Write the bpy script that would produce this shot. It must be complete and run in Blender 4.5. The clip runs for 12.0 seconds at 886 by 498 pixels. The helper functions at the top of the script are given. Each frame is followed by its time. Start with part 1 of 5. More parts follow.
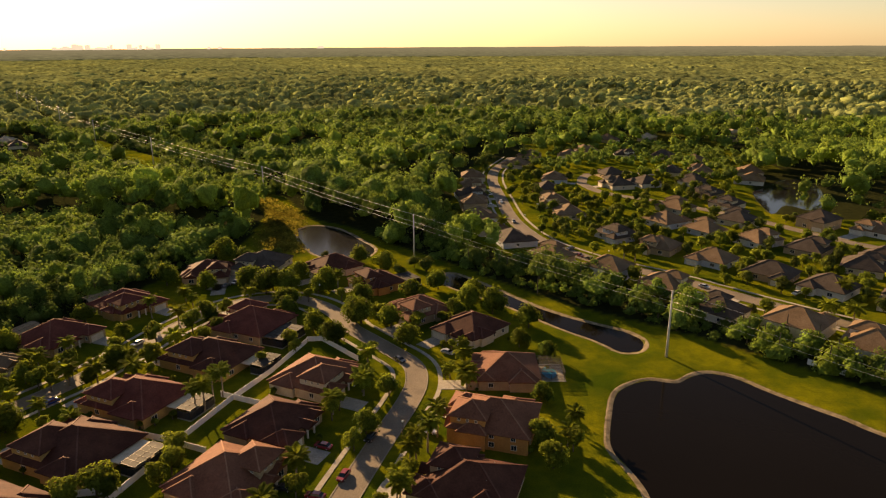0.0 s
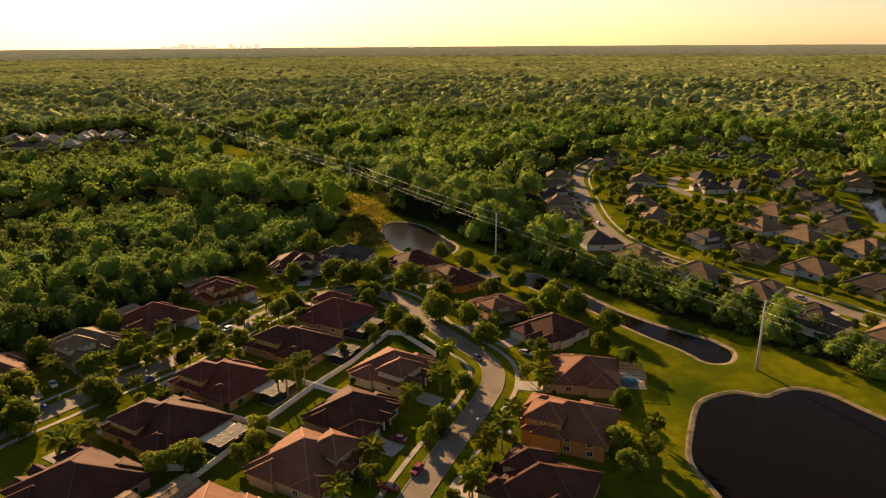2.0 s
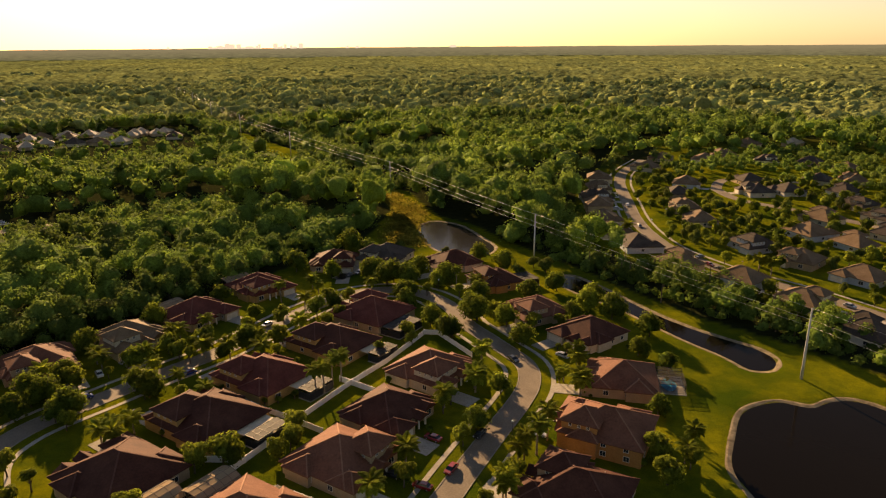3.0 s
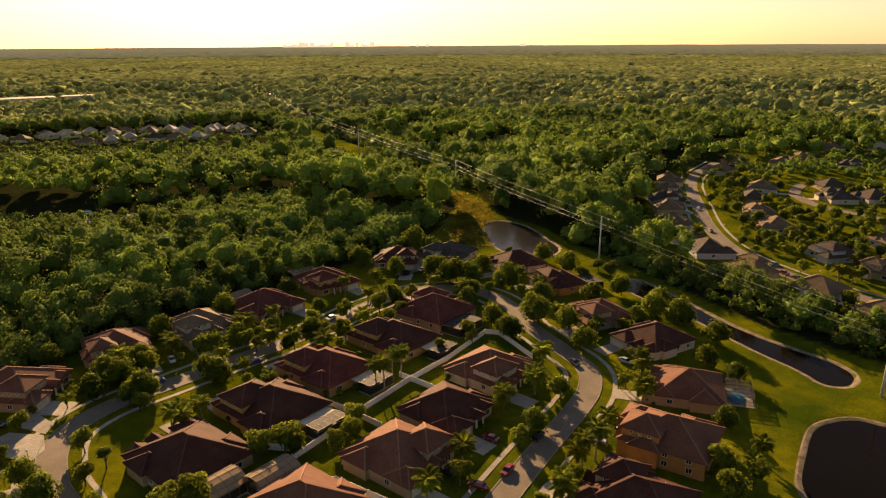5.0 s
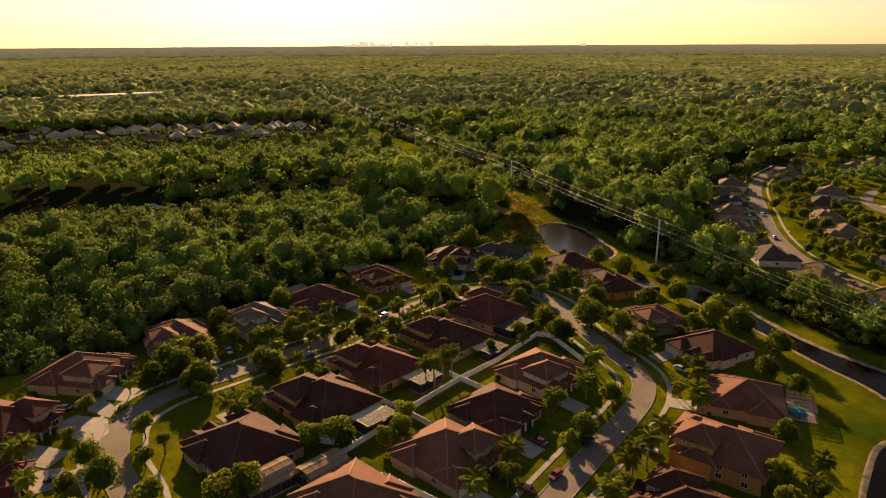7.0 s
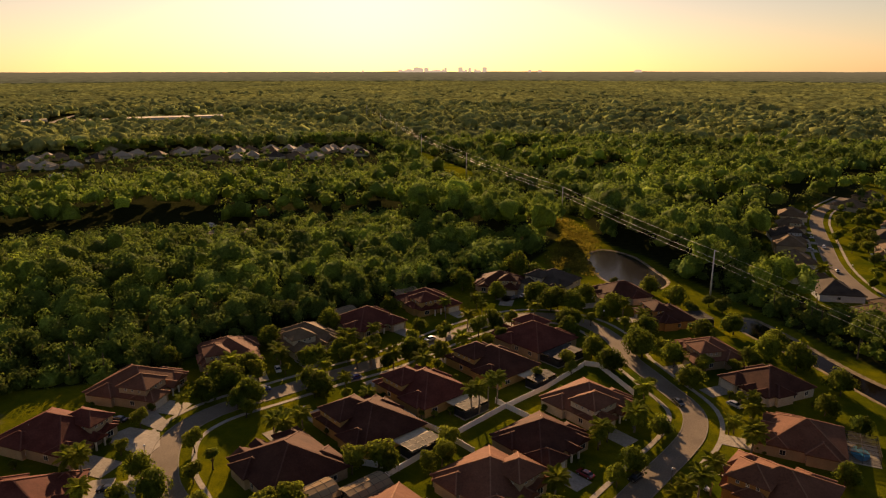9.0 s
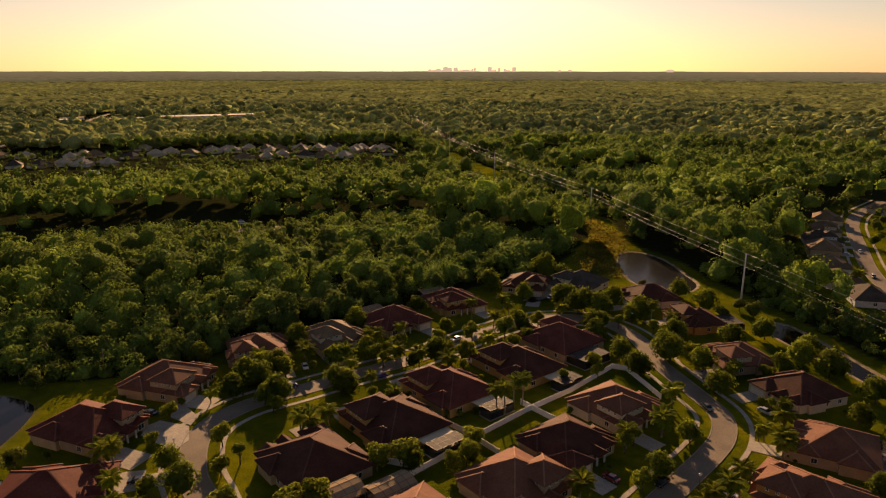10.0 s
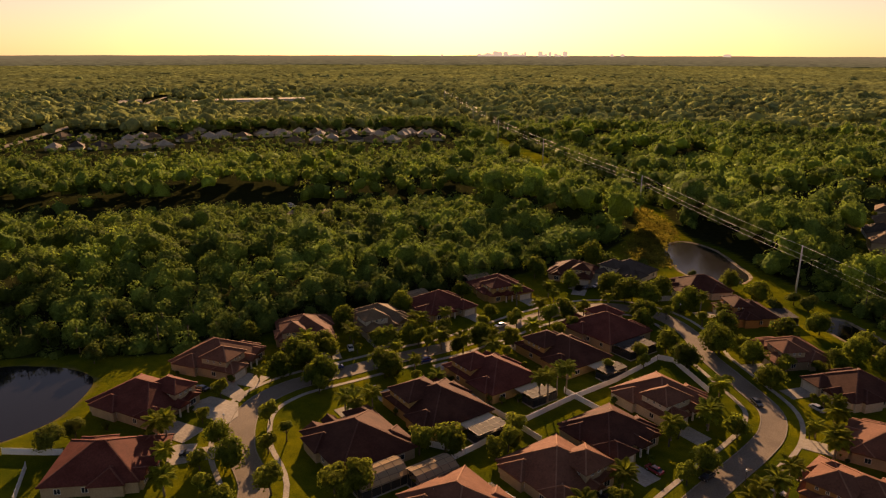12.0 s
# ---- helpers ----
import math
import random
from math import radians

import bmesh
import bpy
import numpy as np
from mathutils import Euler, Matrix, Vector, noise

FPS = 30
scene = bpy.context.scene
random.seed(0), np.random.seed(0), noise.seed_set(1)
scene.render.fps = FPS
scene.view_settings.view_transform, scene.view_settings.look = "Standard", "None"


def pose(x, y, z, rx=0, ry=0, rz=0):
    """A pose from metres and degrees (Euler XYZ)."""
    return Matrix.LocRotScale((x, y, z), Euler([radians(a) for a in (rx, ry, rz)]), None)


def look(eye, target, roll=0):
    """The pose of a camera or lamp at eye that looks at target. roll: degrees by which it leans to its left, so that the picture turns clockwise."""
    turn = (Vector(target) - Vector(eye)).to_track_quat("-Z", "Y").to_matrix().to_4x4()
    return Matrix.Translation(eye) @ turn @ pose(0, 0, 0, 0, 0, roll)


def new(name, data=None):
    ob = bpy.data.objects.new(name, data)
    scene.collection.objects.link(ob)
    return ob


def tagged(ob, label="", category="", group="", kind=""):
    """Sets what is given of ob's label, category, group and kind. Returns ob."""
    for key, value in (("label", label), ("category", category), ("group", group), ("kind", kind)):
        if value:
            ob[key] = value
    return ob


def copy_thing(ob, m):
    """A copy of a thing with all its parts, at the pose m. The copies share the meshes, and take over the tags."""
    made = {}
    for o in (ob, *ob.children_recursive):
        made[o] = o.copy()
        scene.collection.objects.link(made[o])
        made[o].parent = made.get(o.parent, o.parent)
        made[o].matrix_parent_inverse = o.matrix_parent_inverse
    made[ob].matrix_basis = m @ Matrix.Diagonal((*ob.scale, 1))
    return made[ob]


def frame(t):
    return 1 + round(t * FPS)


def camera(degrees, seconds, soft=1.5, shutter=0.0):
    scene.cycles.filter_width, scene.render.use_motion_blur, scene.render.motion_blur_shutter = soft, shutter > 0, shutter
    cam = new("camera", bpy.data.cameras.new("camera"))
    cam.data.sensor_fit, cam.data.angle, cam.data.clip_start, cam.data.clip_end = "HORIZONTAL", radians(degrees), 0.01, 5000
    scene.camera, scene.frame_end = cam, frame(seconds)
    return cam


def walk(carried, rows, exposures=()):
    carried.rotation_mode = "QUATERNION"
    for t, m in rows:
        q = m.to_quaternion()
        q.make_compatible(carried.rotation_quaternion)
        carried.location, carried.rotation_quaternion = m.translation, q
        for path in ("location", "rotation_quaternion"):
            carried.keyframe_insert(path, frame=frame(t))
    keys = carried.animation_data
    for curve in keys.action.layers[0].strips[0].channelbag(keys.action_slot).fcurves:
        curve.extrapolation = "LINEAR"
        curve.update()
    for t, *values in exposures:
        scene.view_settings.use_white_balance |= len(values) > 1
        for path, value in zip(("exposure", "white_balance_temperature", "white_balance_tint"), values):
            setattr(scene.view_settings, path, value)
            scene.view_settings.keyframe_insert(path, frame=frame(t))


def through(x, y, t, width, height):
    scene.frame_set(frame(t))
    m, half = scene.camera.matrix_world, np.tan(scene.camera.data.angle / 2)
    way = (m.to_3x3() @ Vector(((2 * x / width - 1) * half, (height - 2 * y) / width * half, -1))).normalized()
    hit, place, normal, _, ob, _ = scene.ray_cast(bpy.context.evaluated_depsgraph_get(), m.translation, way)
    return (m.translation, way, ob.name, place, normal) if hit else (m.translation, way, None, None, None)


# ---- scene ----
cam = camera(65.58, 12.0, soft=1.2)
# seconds, yaw to the left of +y, pitch, roll, and the eye
TURNS = [
    (0, 2.99, -16.67, -0.28, 0.00, 0.00, 95.71),
    (0.5, 4.92, -16.70, -0.33, 0.12, 0.05, 95.61),
    (1, 6.78, -16.70, -0.35, 0.24, 0.11, 95.54),
    (1.5, 8.52, -16.72, -0.37, 0.35, 0.15, 95.48),
    (2, 10.17, -16.71, -0.38, 0.44, 0.20, 95.44),
    (2.5, 11.82, -16.71, -0.38, 0.53, 0.25, 95.42),
    (3, 13.51, -16.69, -0.38, 0.61, 0.29, 95.41),
    (3.2, 14.14, -16.69, -0.38, 0.64, 0.31, 95.41),
    (4.8, 18.58, -16.76, -0.35, 0.86, 0.41, 95.50),
    (5, 19.06, -16.77, -0.34, 0.88, 0.42, 95.52),
    (5.5, 20.17, -16.78, -0.35, 0.93, 0.44, 95.57),
    (6, 21.33, -16.80, -0.36, 0.98, 0.46, 95.63),
    (6.5, 22.56, -16.81, -0.36, 1.02, 0.47, 95.70),
    (7, 23.74, -16.79, -0.29, 1.06, 0.48, 95.77),
    (7.2, 24.19, -16.77, -0.27, 1.08, 0.48, 95.80),
    (8.8, 27.54, -14.79, -0.06, 1.19, 0.46, 96.04),
    (9, 27.98, -14.78, -0.03, 1.20, 0.46, 96.07),
    (9.5, 29.23, -14.81, 0.03, 1.23, 0.44, 96.14),
    (10, 30.32, -14.81, 0.05, 1.26, 0.41, 96.21),
    (10.5, 31.25, -14.79, 0.08, 1.29, 0.38, 96.27),
    (11, 32.16, -14.83, 0.18, 1.32, 0.34, 96.33),
    (11.5, 33.08, -15.13, 0.17, 1.35, 0.29, 96.37),
    (12, 34.29, -16.03, 0.12, 1.39, 0.23, 96.41),
]
walk(cam, [(t, pose(x, y, z, 0, 0, yaw) @ pose(0, 0, 0, 90 + pitch) @ pose(0, 0, 0, 0, 0, roll)) for t, yaw, pitch, roll, x, y, z in TURNS],
     [(0, 1.24, 8100, 24), (6.5, 1.12, 8200, 28), (9, 0.60, 8300, 33), (12, 0.74, 8300, 40)])

# ---- sky and sun ----
SUN_AZ, SUN_EL = 34.0, 17.0          # degrees left of +y, degrees up
world = bpy.data.worlds.new("sky")
scene.world = world
world.use_nodes = True
wn = world.node_tree.nodes
sky = wn.new("ShaderNodeTexSky")
sky.sky_type, sky.sun_disc = "NISHITA", False
sky.sun_elevation, sky.sun_rotation = radians(SUN_EL), radians(-SUN_AZ)
sky.altitude, sky.air_density, sky.dust_density, sky.ozone_density = 50, 1.0, 0.3, 1.0
wn["Background"].inputs["Strength"].default_value = 0.049
world.node_tree.links.new(sky.outputs[0], wn["Background"].inputs["Color"])
sun_data = bpy.data.lights.new("sun", "SUN")
sun_data.energy, sun_data.angle, sun_data.color = 5.0, radians(0.6), (1.0, 0.75, 0.42)
sun = new("sun", sun_data)
a, e = radians(SUN_AZ), radians(SUN_EL)
to_sun = Vector((-math.sin(a) * math.cos(e), math.cos(a) * math.cos(e), math.sin(e)))
sun.matrix_world = look(to_sun * 500, (0, 0, 0))


# ---- materials ----
def nodes_of(name):
    m = bpy.data.materials.new(name)
    m.use_nodes = True
    return m, m.node_tree.nodes, m.node_tree.links, m.node_tree.nodes["Principled BSDF"]


def mixed(n, l, kind, fac, a, b):
    x = n.new("ShaderNodeMix")
    x.data_type, x.blend_type = "RGBA", kind
    for key, v in ((0, fac), (6, a), (7, b)):
        if hasattr(v, "links"):
            l.new(v, x.inputs[key])
        else:
            x.inputs[key].default_value = v if key == 0 else (*v, 1)
    return x.outputs[2]


def noise_at(n, l, scale, detail=4.0, rough=0.55, coords="Object"):
    tc, t = n.new("ShaderNodeTexCoord"), n.new("ShaderNodeTexNoise")
    t.inputs["Scale"].default_value, t.inputs["Detail"].default_value, t.inputs["Roughness"].default_value = scale, detail, rough
    if coords == "World":
        g = n.new("ShaderNodeNewGeometry")
        l.new(g.outputs["Position"], t.inputs["Vector"])
    else:
        l.new(tc.outputs[coords], t.inputs["Vector"])
    return t.outputs["Fac"]


def ramp(n, l, fac, lo, hi):
    r = n.new("ShaderNodeMapRange")
    r.inputs["From Min"].default_value, r.inputs["From Max"].default_value = lo, hi
    l.new(fac, r.inputs["Value"])
    return r.outputs["Result"]


def bumped(n, l, p, height, strength, distance):
    b = n.new("ShaderNodeBump")
    b.inputs["Strength"].default_value, b.inputs["Distance"].default_value = strength, distance
    l.new(height, b.inputs["Height"])
    l.new(b.outputs["Normal"], p.inputs["Normal"])


def surface(name, dark, light, rough=0.8, coarse=0.15, fine=3.0, bump=0.3, dist=0.03, metal=0.0, vary=0.0, coords="World", spec=0.2):
    """A surface with two scales of variation and fine relief; vary: change of value from object to object."""
    m, n, l, p = nodes_of(name)
    big = ramp(n, l, noise_at(n, l, coarse, 3, 0.6, coords), 0.3, 0.7)
    small = noise_at(n, l, fine, 6, 0.65, coords)
    grey = n.new("ShaderNodeCombineColor")
    for k in range(3):
        l.new(small, grey.inputs[k])
    c = mixed(n, l, "OVERLAY", 0.6, mixed(n, l, "MIX", big, dark, light), grey.outputs[0])
    if vary:
        o, hsv = n.new("ShaderNodeObjectInfo"), n.new("ShaderNodeHueSaturation")
        r = n.new("ShaderNodeMapRange")
        r.inputs["To Min"].default_value, r.inputs["To Max"].default_value = 1 - vary, 1 + vary
        l.new(o.outputs["Random"], r.inputs["Value"])
        l.new(r.outputs["Result"], hsv.inputs["Value"])
        l.new(c, hsv.inputs["Color"])
        c = hsv.outputs["Color"]
    l.new(c, p.inputs["Base Color"])
    p.inputs["Roughness"].default_value, p.inputs["Metallic"].default_value = rough, metal
    p.inputs["Specular IOR Level"].default_value = spec
    if bump:
        bumped(n, l, p, small, bump, dist)
    return m


def foliage(name, dark, light, yellow, patch=0.1, through=0.4, cell=0.13, grain=1.1, toned=False, relief=1.0):
    """Leaves: colour varies from clump to clump and over wider patches, and light shines through."""
    m, n, l, p = nodes_of(name)
    g = n.new("ShaderNodeNewGeometry")
    big = ramp(n, l, noise_at(n, l, patch, 2, 0.5, "World"), 0.33, 0.67)
    wide = ramp(n, l, noise_at(n, l, patch * 0.13, 2, 0.5, "World"), 0.35, 0.7)
    c = mixed(n, l, "MIX", big, dark, light)
    c = mixed(n, l, "MIX", wide, c, mixed(n, l, "MIX", 0.6, c, yellow))
    flat, vor, sep = n.new("ShaderNodeVectorMath"), n.new("ShaderNodeTexVoronoi"), n.new("ShaderNodeSeparateColor")
    flat.operation = "MULTIPLY"
    flat.inputs[1].default_value = (1, 1, 0.15)
    l.new(g.outputs["Position"], flat.inputs[0])
    l.new(flat.outputs[0], vor.inputs["Vector"])
    vor.inputs["Scale"].default_value = cell
    l.new(vor.outputs["Color"], sep.inputs[0])
    c = mixed(n, l, "MIX", ramp(n, l, sep.outputs[0], 0.5, 1.0), c, mixed(n, l, "MIX", 0.6, c, yellow))
    if toned:
        # each tree carries the tone of its kind
        kind = n.new("ShaderNodeAttribute")
        kind.attribute_name = "tone"
        c = mixed(n, l, "MIX", 0.65, c, mixed(n, l, "MIX", ramp(n, l, kind.outputs["Fac"], 0.05, 0.6), dark, light))
        c = mixed(n, l, "MIX", ramp(n, l, kind.outputs["Fac"], 0.55, 1.15), c, yellow)
    hsv, r, tone, times = n.new("ShaderNodeHueSaturation"), n.new("ShaderNodeMapRange"), n.new("ShaderNodeMapRange"), n.new("ShaderNodeMath")
    r.inputs["To Min"].default_value, r.inputs["To Max"].default_value = 0.88, 1.12
    tone.inputs["To Min"].default_value, tone.inputs["To Max"].default_value = 0.6, 1.4
    l.new(g.outputs["Random Per Island"], r.inputs["Value"])
    l.new(sep.outputs[1], tone.inputs["Value"])
    times.operation = "MULTIPLY"
    l.new(r.outputs["Result"], times.inputs[0])
    l.new(tone.outputs["Result"], times.inputs[1])
    l.new(times.outputs[0], hsv.inputs["Value"])
    # sprays of leaves; the shade of gaps between them is multiplied into the colour
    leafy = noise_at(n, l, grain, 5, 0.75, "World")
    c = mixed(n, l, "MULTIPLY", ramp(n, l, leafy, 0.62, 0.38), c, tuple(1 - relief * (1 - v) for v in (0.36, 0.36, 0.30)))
    bumped(n, l, p, leafy, relief, 0.9 / grain)
    l.new(c, hsv.inputs["Color"])
    p.inputs["Roughness"].default_value = 0.9
    p.inputs["Specular IOR Level"].default_value = 0.05 if relief > 0.5 else 0.0
    l.new(hsv.outputs["Color"], p.inputs["Base Color"])
    t, mix = n.new("ShaderNodeBsdfTranslucent"), n.new("ShaderNodeMixShader")
    l.new(mixed(n, l, "MIX", 0.25, hsv.outputs["Color"], yellow), t.inputs["Color"])
    mix.inputs[0].default_value = through
    l.new(p.outputs[0], mix.inputs[1])
    l.new(t.outputs[0], mix.inputs[2])
    l.new(mix.outputs[0], n["Material Output"].inputs["Surface"])
    return m


def roof_tiles(name, dark, light):
    """Barrel tiles in courses: fine ribs and course lines, weathered in patches."""
    m, n, l, p = nodes_of(name)
    tc = n.new("ShaderNodeTexCoord")
    w = n.new("ShaderNodeTexWave")
    w.bands_direction = "Z"
    w.inputs["Scale"].default_value, w.inputs["Distortion"].default_value = 3.6, 1.2
    l.new(tc.outputs["Object"], w.inputs["Vector"])
    big = ramp(n, l, noise_at(n, l, 0.22, 4, 0.6, "World"), 0.32, 0.68)
    small = noise_at(n, l, 2.2, 6, 0.7, "World")
    c = mixed(n, l, "MIX", big, dark, light)
    grey = n.new("ShaderNodeCombineColor")
    for k in range(3):
        l.new(small, grey.inputs[k])
    c = mixed(n, l, "OVERLAY", 0.65, c, grey.outputs[0])
    c = mixed(n, l, "MULTIPLY", 0.10, c, w.outputs["Color"])
    l.new(c, p.inputs["Base Color"])
    p.inputs["Roughness"].default_value = 0.8
    p.inputs["Specular IOR Level"].default_value = 0.1
    bumped(n, l, p, w.outputs["Fac"], 0.25, 0.04)
    return m


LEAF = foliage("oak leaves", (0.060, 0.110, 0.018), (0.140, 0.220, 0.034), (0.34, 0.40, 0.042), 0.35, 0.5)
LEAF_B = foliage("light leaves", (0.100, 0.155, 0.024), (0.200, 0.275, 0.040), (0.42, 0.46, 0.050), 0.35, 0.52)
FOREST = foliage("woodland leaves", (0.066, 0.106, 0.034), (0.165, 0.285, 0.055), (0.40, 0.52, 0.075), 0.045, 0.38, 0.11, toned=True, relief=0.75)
# far leaves are paler and flatter, so their colour stands in for haze
HAZED_WOODS = foliage("far woodland leaves paled for haze", (0.150, 0.185, 0.085), (0.290, 0.345, 0.125), (0.44, 0.46, 0.14), 0.012, 0.3, 0.06, 0.35, toned=True, relief=0.35)
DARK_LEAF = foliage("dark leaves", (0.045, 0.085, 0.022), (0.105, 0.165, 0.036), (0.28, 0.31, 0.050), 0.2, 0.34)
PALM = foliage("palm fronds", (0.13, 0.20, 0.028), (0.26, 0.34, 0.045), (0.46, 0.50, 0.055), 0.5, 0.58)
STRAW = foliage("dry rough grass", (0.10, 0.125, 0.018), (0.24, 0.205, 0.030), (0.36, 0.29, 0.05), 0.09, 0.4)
BARK = surface("bark", (0.07, 0.05, 0.035), (0.16, 0.12, 0.08), 0.9, 0.8, 6)
PALM_BARK = surface("palm bark", (0.16, 0.12, 0.08), (0.30, 0.24, 0.17), 0.9, 0.8, 6)
SAND = surface("sandy bank", (0.105, 0.080, 0.045), (0.32, 0.25, 0.155), 0.9, 0.4, 3.0, 0.6, 0.1)
ASPHALT = surface("asphalt", (0.150, 0.122, 0.092), (0.235, 0.190, 0.140), 0.8, 0.08, 2.5, 0.3, 0.01, spec=0.12)
CONCRETE = surface("concrete", (0.28, 0.255, 0.215), (0.43, 0.385, 0.315), 0.85, 0.2, 2.0, 0.2, 0.01, vary=0.15, spec=0.1)
KERB = surface("kerb concrete", (0.19, 0.165, 0.13), (0.28, 0.245, 0.19), 0.85, 0.3, 3)
VINYL = surface("white vinyl", (0.72, 0.70, 0.65), (0.82, 0.80, 0.76), 0.45, 0.5, 4, 0.05, 0.005)
POLE_GREY = surface("spun concrete", (0.42, 0.40, 0.36), (0.55, 0.52, 0.47), 0.7, 0.3, 4, 0.1, 0.01)
CABLE = surface("aluminium cable", (0.66, 0.64, 0.60), (0.74, 0.72, 0.68), 0.65, 1, 5, 0.0, 0.01, metal=0.6)
INSULATOR = surface("insulator", (0.35, 0.33, 0.30), (0.45, 0.42, 0.38), 0.3, 2, 9)
TRIM = surface("trim paint", (0.60, 0.55, 0.46), (0.74, 0.70, 0.62), 0.6, 0.6, 5, 0.05, 0.01)
DOOR = surface("garage door paint", (0.55, 0.49, 0.40), (0.66, 0.60, 0.50), 0.55, 0.6, 5, 0.05, 0.01)
WOOD_DOOR = surface("front door wood", (0.10, 0.05, 0.025), (0.18, 0.09, 0.045), 0.5, 1, 6)
TYRE = surface("tyre", (0.02, 0.02, 0.02), (0.035, 0.033, 0.03), 0.8, 2, 9)
RIM = surface("wheel rim", (0.45, 0.45, 0.45), (0.6, 0.6, 0.6), 0.3, 2, 9, 0.0, 0.01, metal=0.8)
WALLS = {
    "tan": surface("tan stucco", (0.328, 0.238, 0.139), (0.410, 0.303, 0.180), 0.9, 0.4, 5, 0.2, 0.02),
    "ochre": surface("ochre stucco", (0.369, 0.221, 0.074), (0.451, 0.279, 0.098), 0.9, 0.4, 5, 0.2, 0.02),
    "orange": surface("orange stucco", (0.377, 0.172, 0.049), (0.459, 0.221, 0.066), 0.9, 0.4, 5, 0.2, 0.02),
    "cream": surface("cream stucco", (0.459, 0.385, 0.271), (0.541, 0.467, 0.344), 0.9, 0.4, 5, 0.2, 0.02),
    "white": surface("off-white stucco", (0.508, 0.476, 0.410), (0.607, 0.574, 0.508), 0.9, 0.4, 5, 0.2, 0.02),
    "blue": surface("pale blue stucco", (0.344, 0.377, 0.410), (0.426, 0.459, 0.492), 0.9, 0.4, 5, 0.2, 0.02),
}
ROOFS = {
    "red": roof_tiles("red-brown roof tiles", (0.104, 0.026, 0.018), (0.168, 0.049, 0.034)),
    "terracotta": roof_tiles("terracotta roof tiles", (0.150, 0.058, 0.033), (0.215, 0.090, 0.054)),
    "brown": roof_tiles("dark brown roof tiles", (0.064, 0.022, 0.015), (0.106, 0.041, 0.026)),
    "tan": roof_tiles("tan-brown roof shingles", (0.150, 0.096, 0.054), (0.215, 0.142, 0.086)),
    # far roofs: tan paled to stand in for sun glare and haze
    "pale": roof_tiles("pale tan roof shingles", (0.36, 0.29, 0.21), (0.48, 0.40, 0.30)),
    "grey": roof_tiles("grey-brown roof shingles", (0.058, 0.044, 0.034), (0.095, 0.074, 0.059)),
}


# Ridge tiles: first three brightened, painting in grazing sun along the hips.
CAPS = {
    "red": roof_tiles("red-brown ridge tiles", (0.15, 0.055, 0.038), (0.23, 0.090, 0.062)),
    "terracotta": roof_tiles("terracotta ridge tiles", (0.24, 0.115, 0.070), (0.33, 0.165, 0.10)),
    "brown": roof_tiles("brown ridge tiles", (0.10, 0.042, 0.030), (0.16, 0.072, 0.050)),
    "tan": ROOFS["tan"], "pale": ROOFS["pale"], "grey": ROOFS["grey"],
}


def glossy(name, colour, rough, spec=0.5, metal=0.0, coat=0.0):
    m, n, l, p = nodes_of(name)
    c = mixed(n, l, "MIX", noise_at(n, l, 1.5, 3), tuple(v * 0.85 for v in colour), colour)
    l.new(c, p.inputs["Base Color"])
    p.inputs["Roughness"].default_value, p.inputs["Metallic"].default_value = rough, metal
    p.inputs["Specular IOR Level"].default_value, p.inputs["Coat Weight"].default_value = spec, coat
    return m


GLASS = glossy("window glass", (0.03, 0.035, 0.04), 0.08)
CAR_GLASS = glossy("car glass", (0.015, 0.017, 0.02), 0.06)
LAMP_GLOBE = glossy("white lamp globe", (0.85, 0.84, 0.80), 0.3)
HEADLIGHT = glossy("headlight", (0.7, 0.7, 0.68), 0.1)
PAINTS = {k: glossy(k + " car paint", c, 0.28, 0.5, 0.0, 0.8) for k, c in dict(
    red=(0.26, 0.010, 0.012), black=(0.012, 0.012, 0.014), white=(0.75, 0.74, 0.72), silver=(0.42, 0.42, 0.42),
    blue=(0.02, 0.05, 0.22), grey=(0.10, 0.10, 0.11)).items()}
BAR = surface("bronze aluminium", (0.05, 0.035, 0.025), (0.08, 0.06, 0.04), 0.5, 1, 6)
PALE_PANEL = surface("pale roof panel", (0.50, 0.41, 0.29), (0.62, 0.52, 0.38), 0.8, 0.4, 3, 0.1, 0.01)


def screen_material(name, dense):
    m, n, l, p = nodes_of(name)
    p.inputs["Base Color"].default_value = (0.02, 0.018, 0.016, 1)
    p.inputs["Roughness"].default_value = 0.8
    t, mix = n.new("ShaderNodeBsdfTransparent"), n.new("ShaderNodeMixShader")
    mix.inputs[0].default_value = dense
    l.new(t.outputs[0], mix.inputs[1])
    l.new(p.outputs[0], mix.inputs[2])
    l.new(mix.outputs[0], n["Material Output"].inputs["Surface"])
    return m


def pale_screen_material():
    m, n, l, p = nodes_of("sunlit screen")
    p.inputs["Roughness"].default_value, p.inputs["Specular IOR Level"].default_value = 0.9, 0.1
    l.new(mixed(n, l, "MIX", noise_at(n, l, 0.8, 3, 0.5, "World"), (0.46, 0.345, 0.215), (0.55, 0.42, 0.275)), p.inputs["Base Color"])
    t, mix, glow, skin = n.new("ShaderNodeBsdfTransparent"), n.new("ShaderNodeMixShader"), n.new("ShaderNodeBsdfTranslucent"), n.new("ShaderNodeMixShader")
    mix.inputs[0].default_value, skin.inputs[0].default_value = 0.93, 0.45
    glow.inputs["Color"].default_value = (0.62, 0.48, 0.30, 1)
    l.new(p.outputs[0], skin.inputs[1])
    l.new(glow.outputs[0], skin.inputs[2])
    l.new(t.outputs[0], mix.inputs[1])
    l.new(skin.outputs[0], mix.inputs[2])
    l.new(mix.outputs[0], n["Material Output"].inputs["Surface"])
    return m


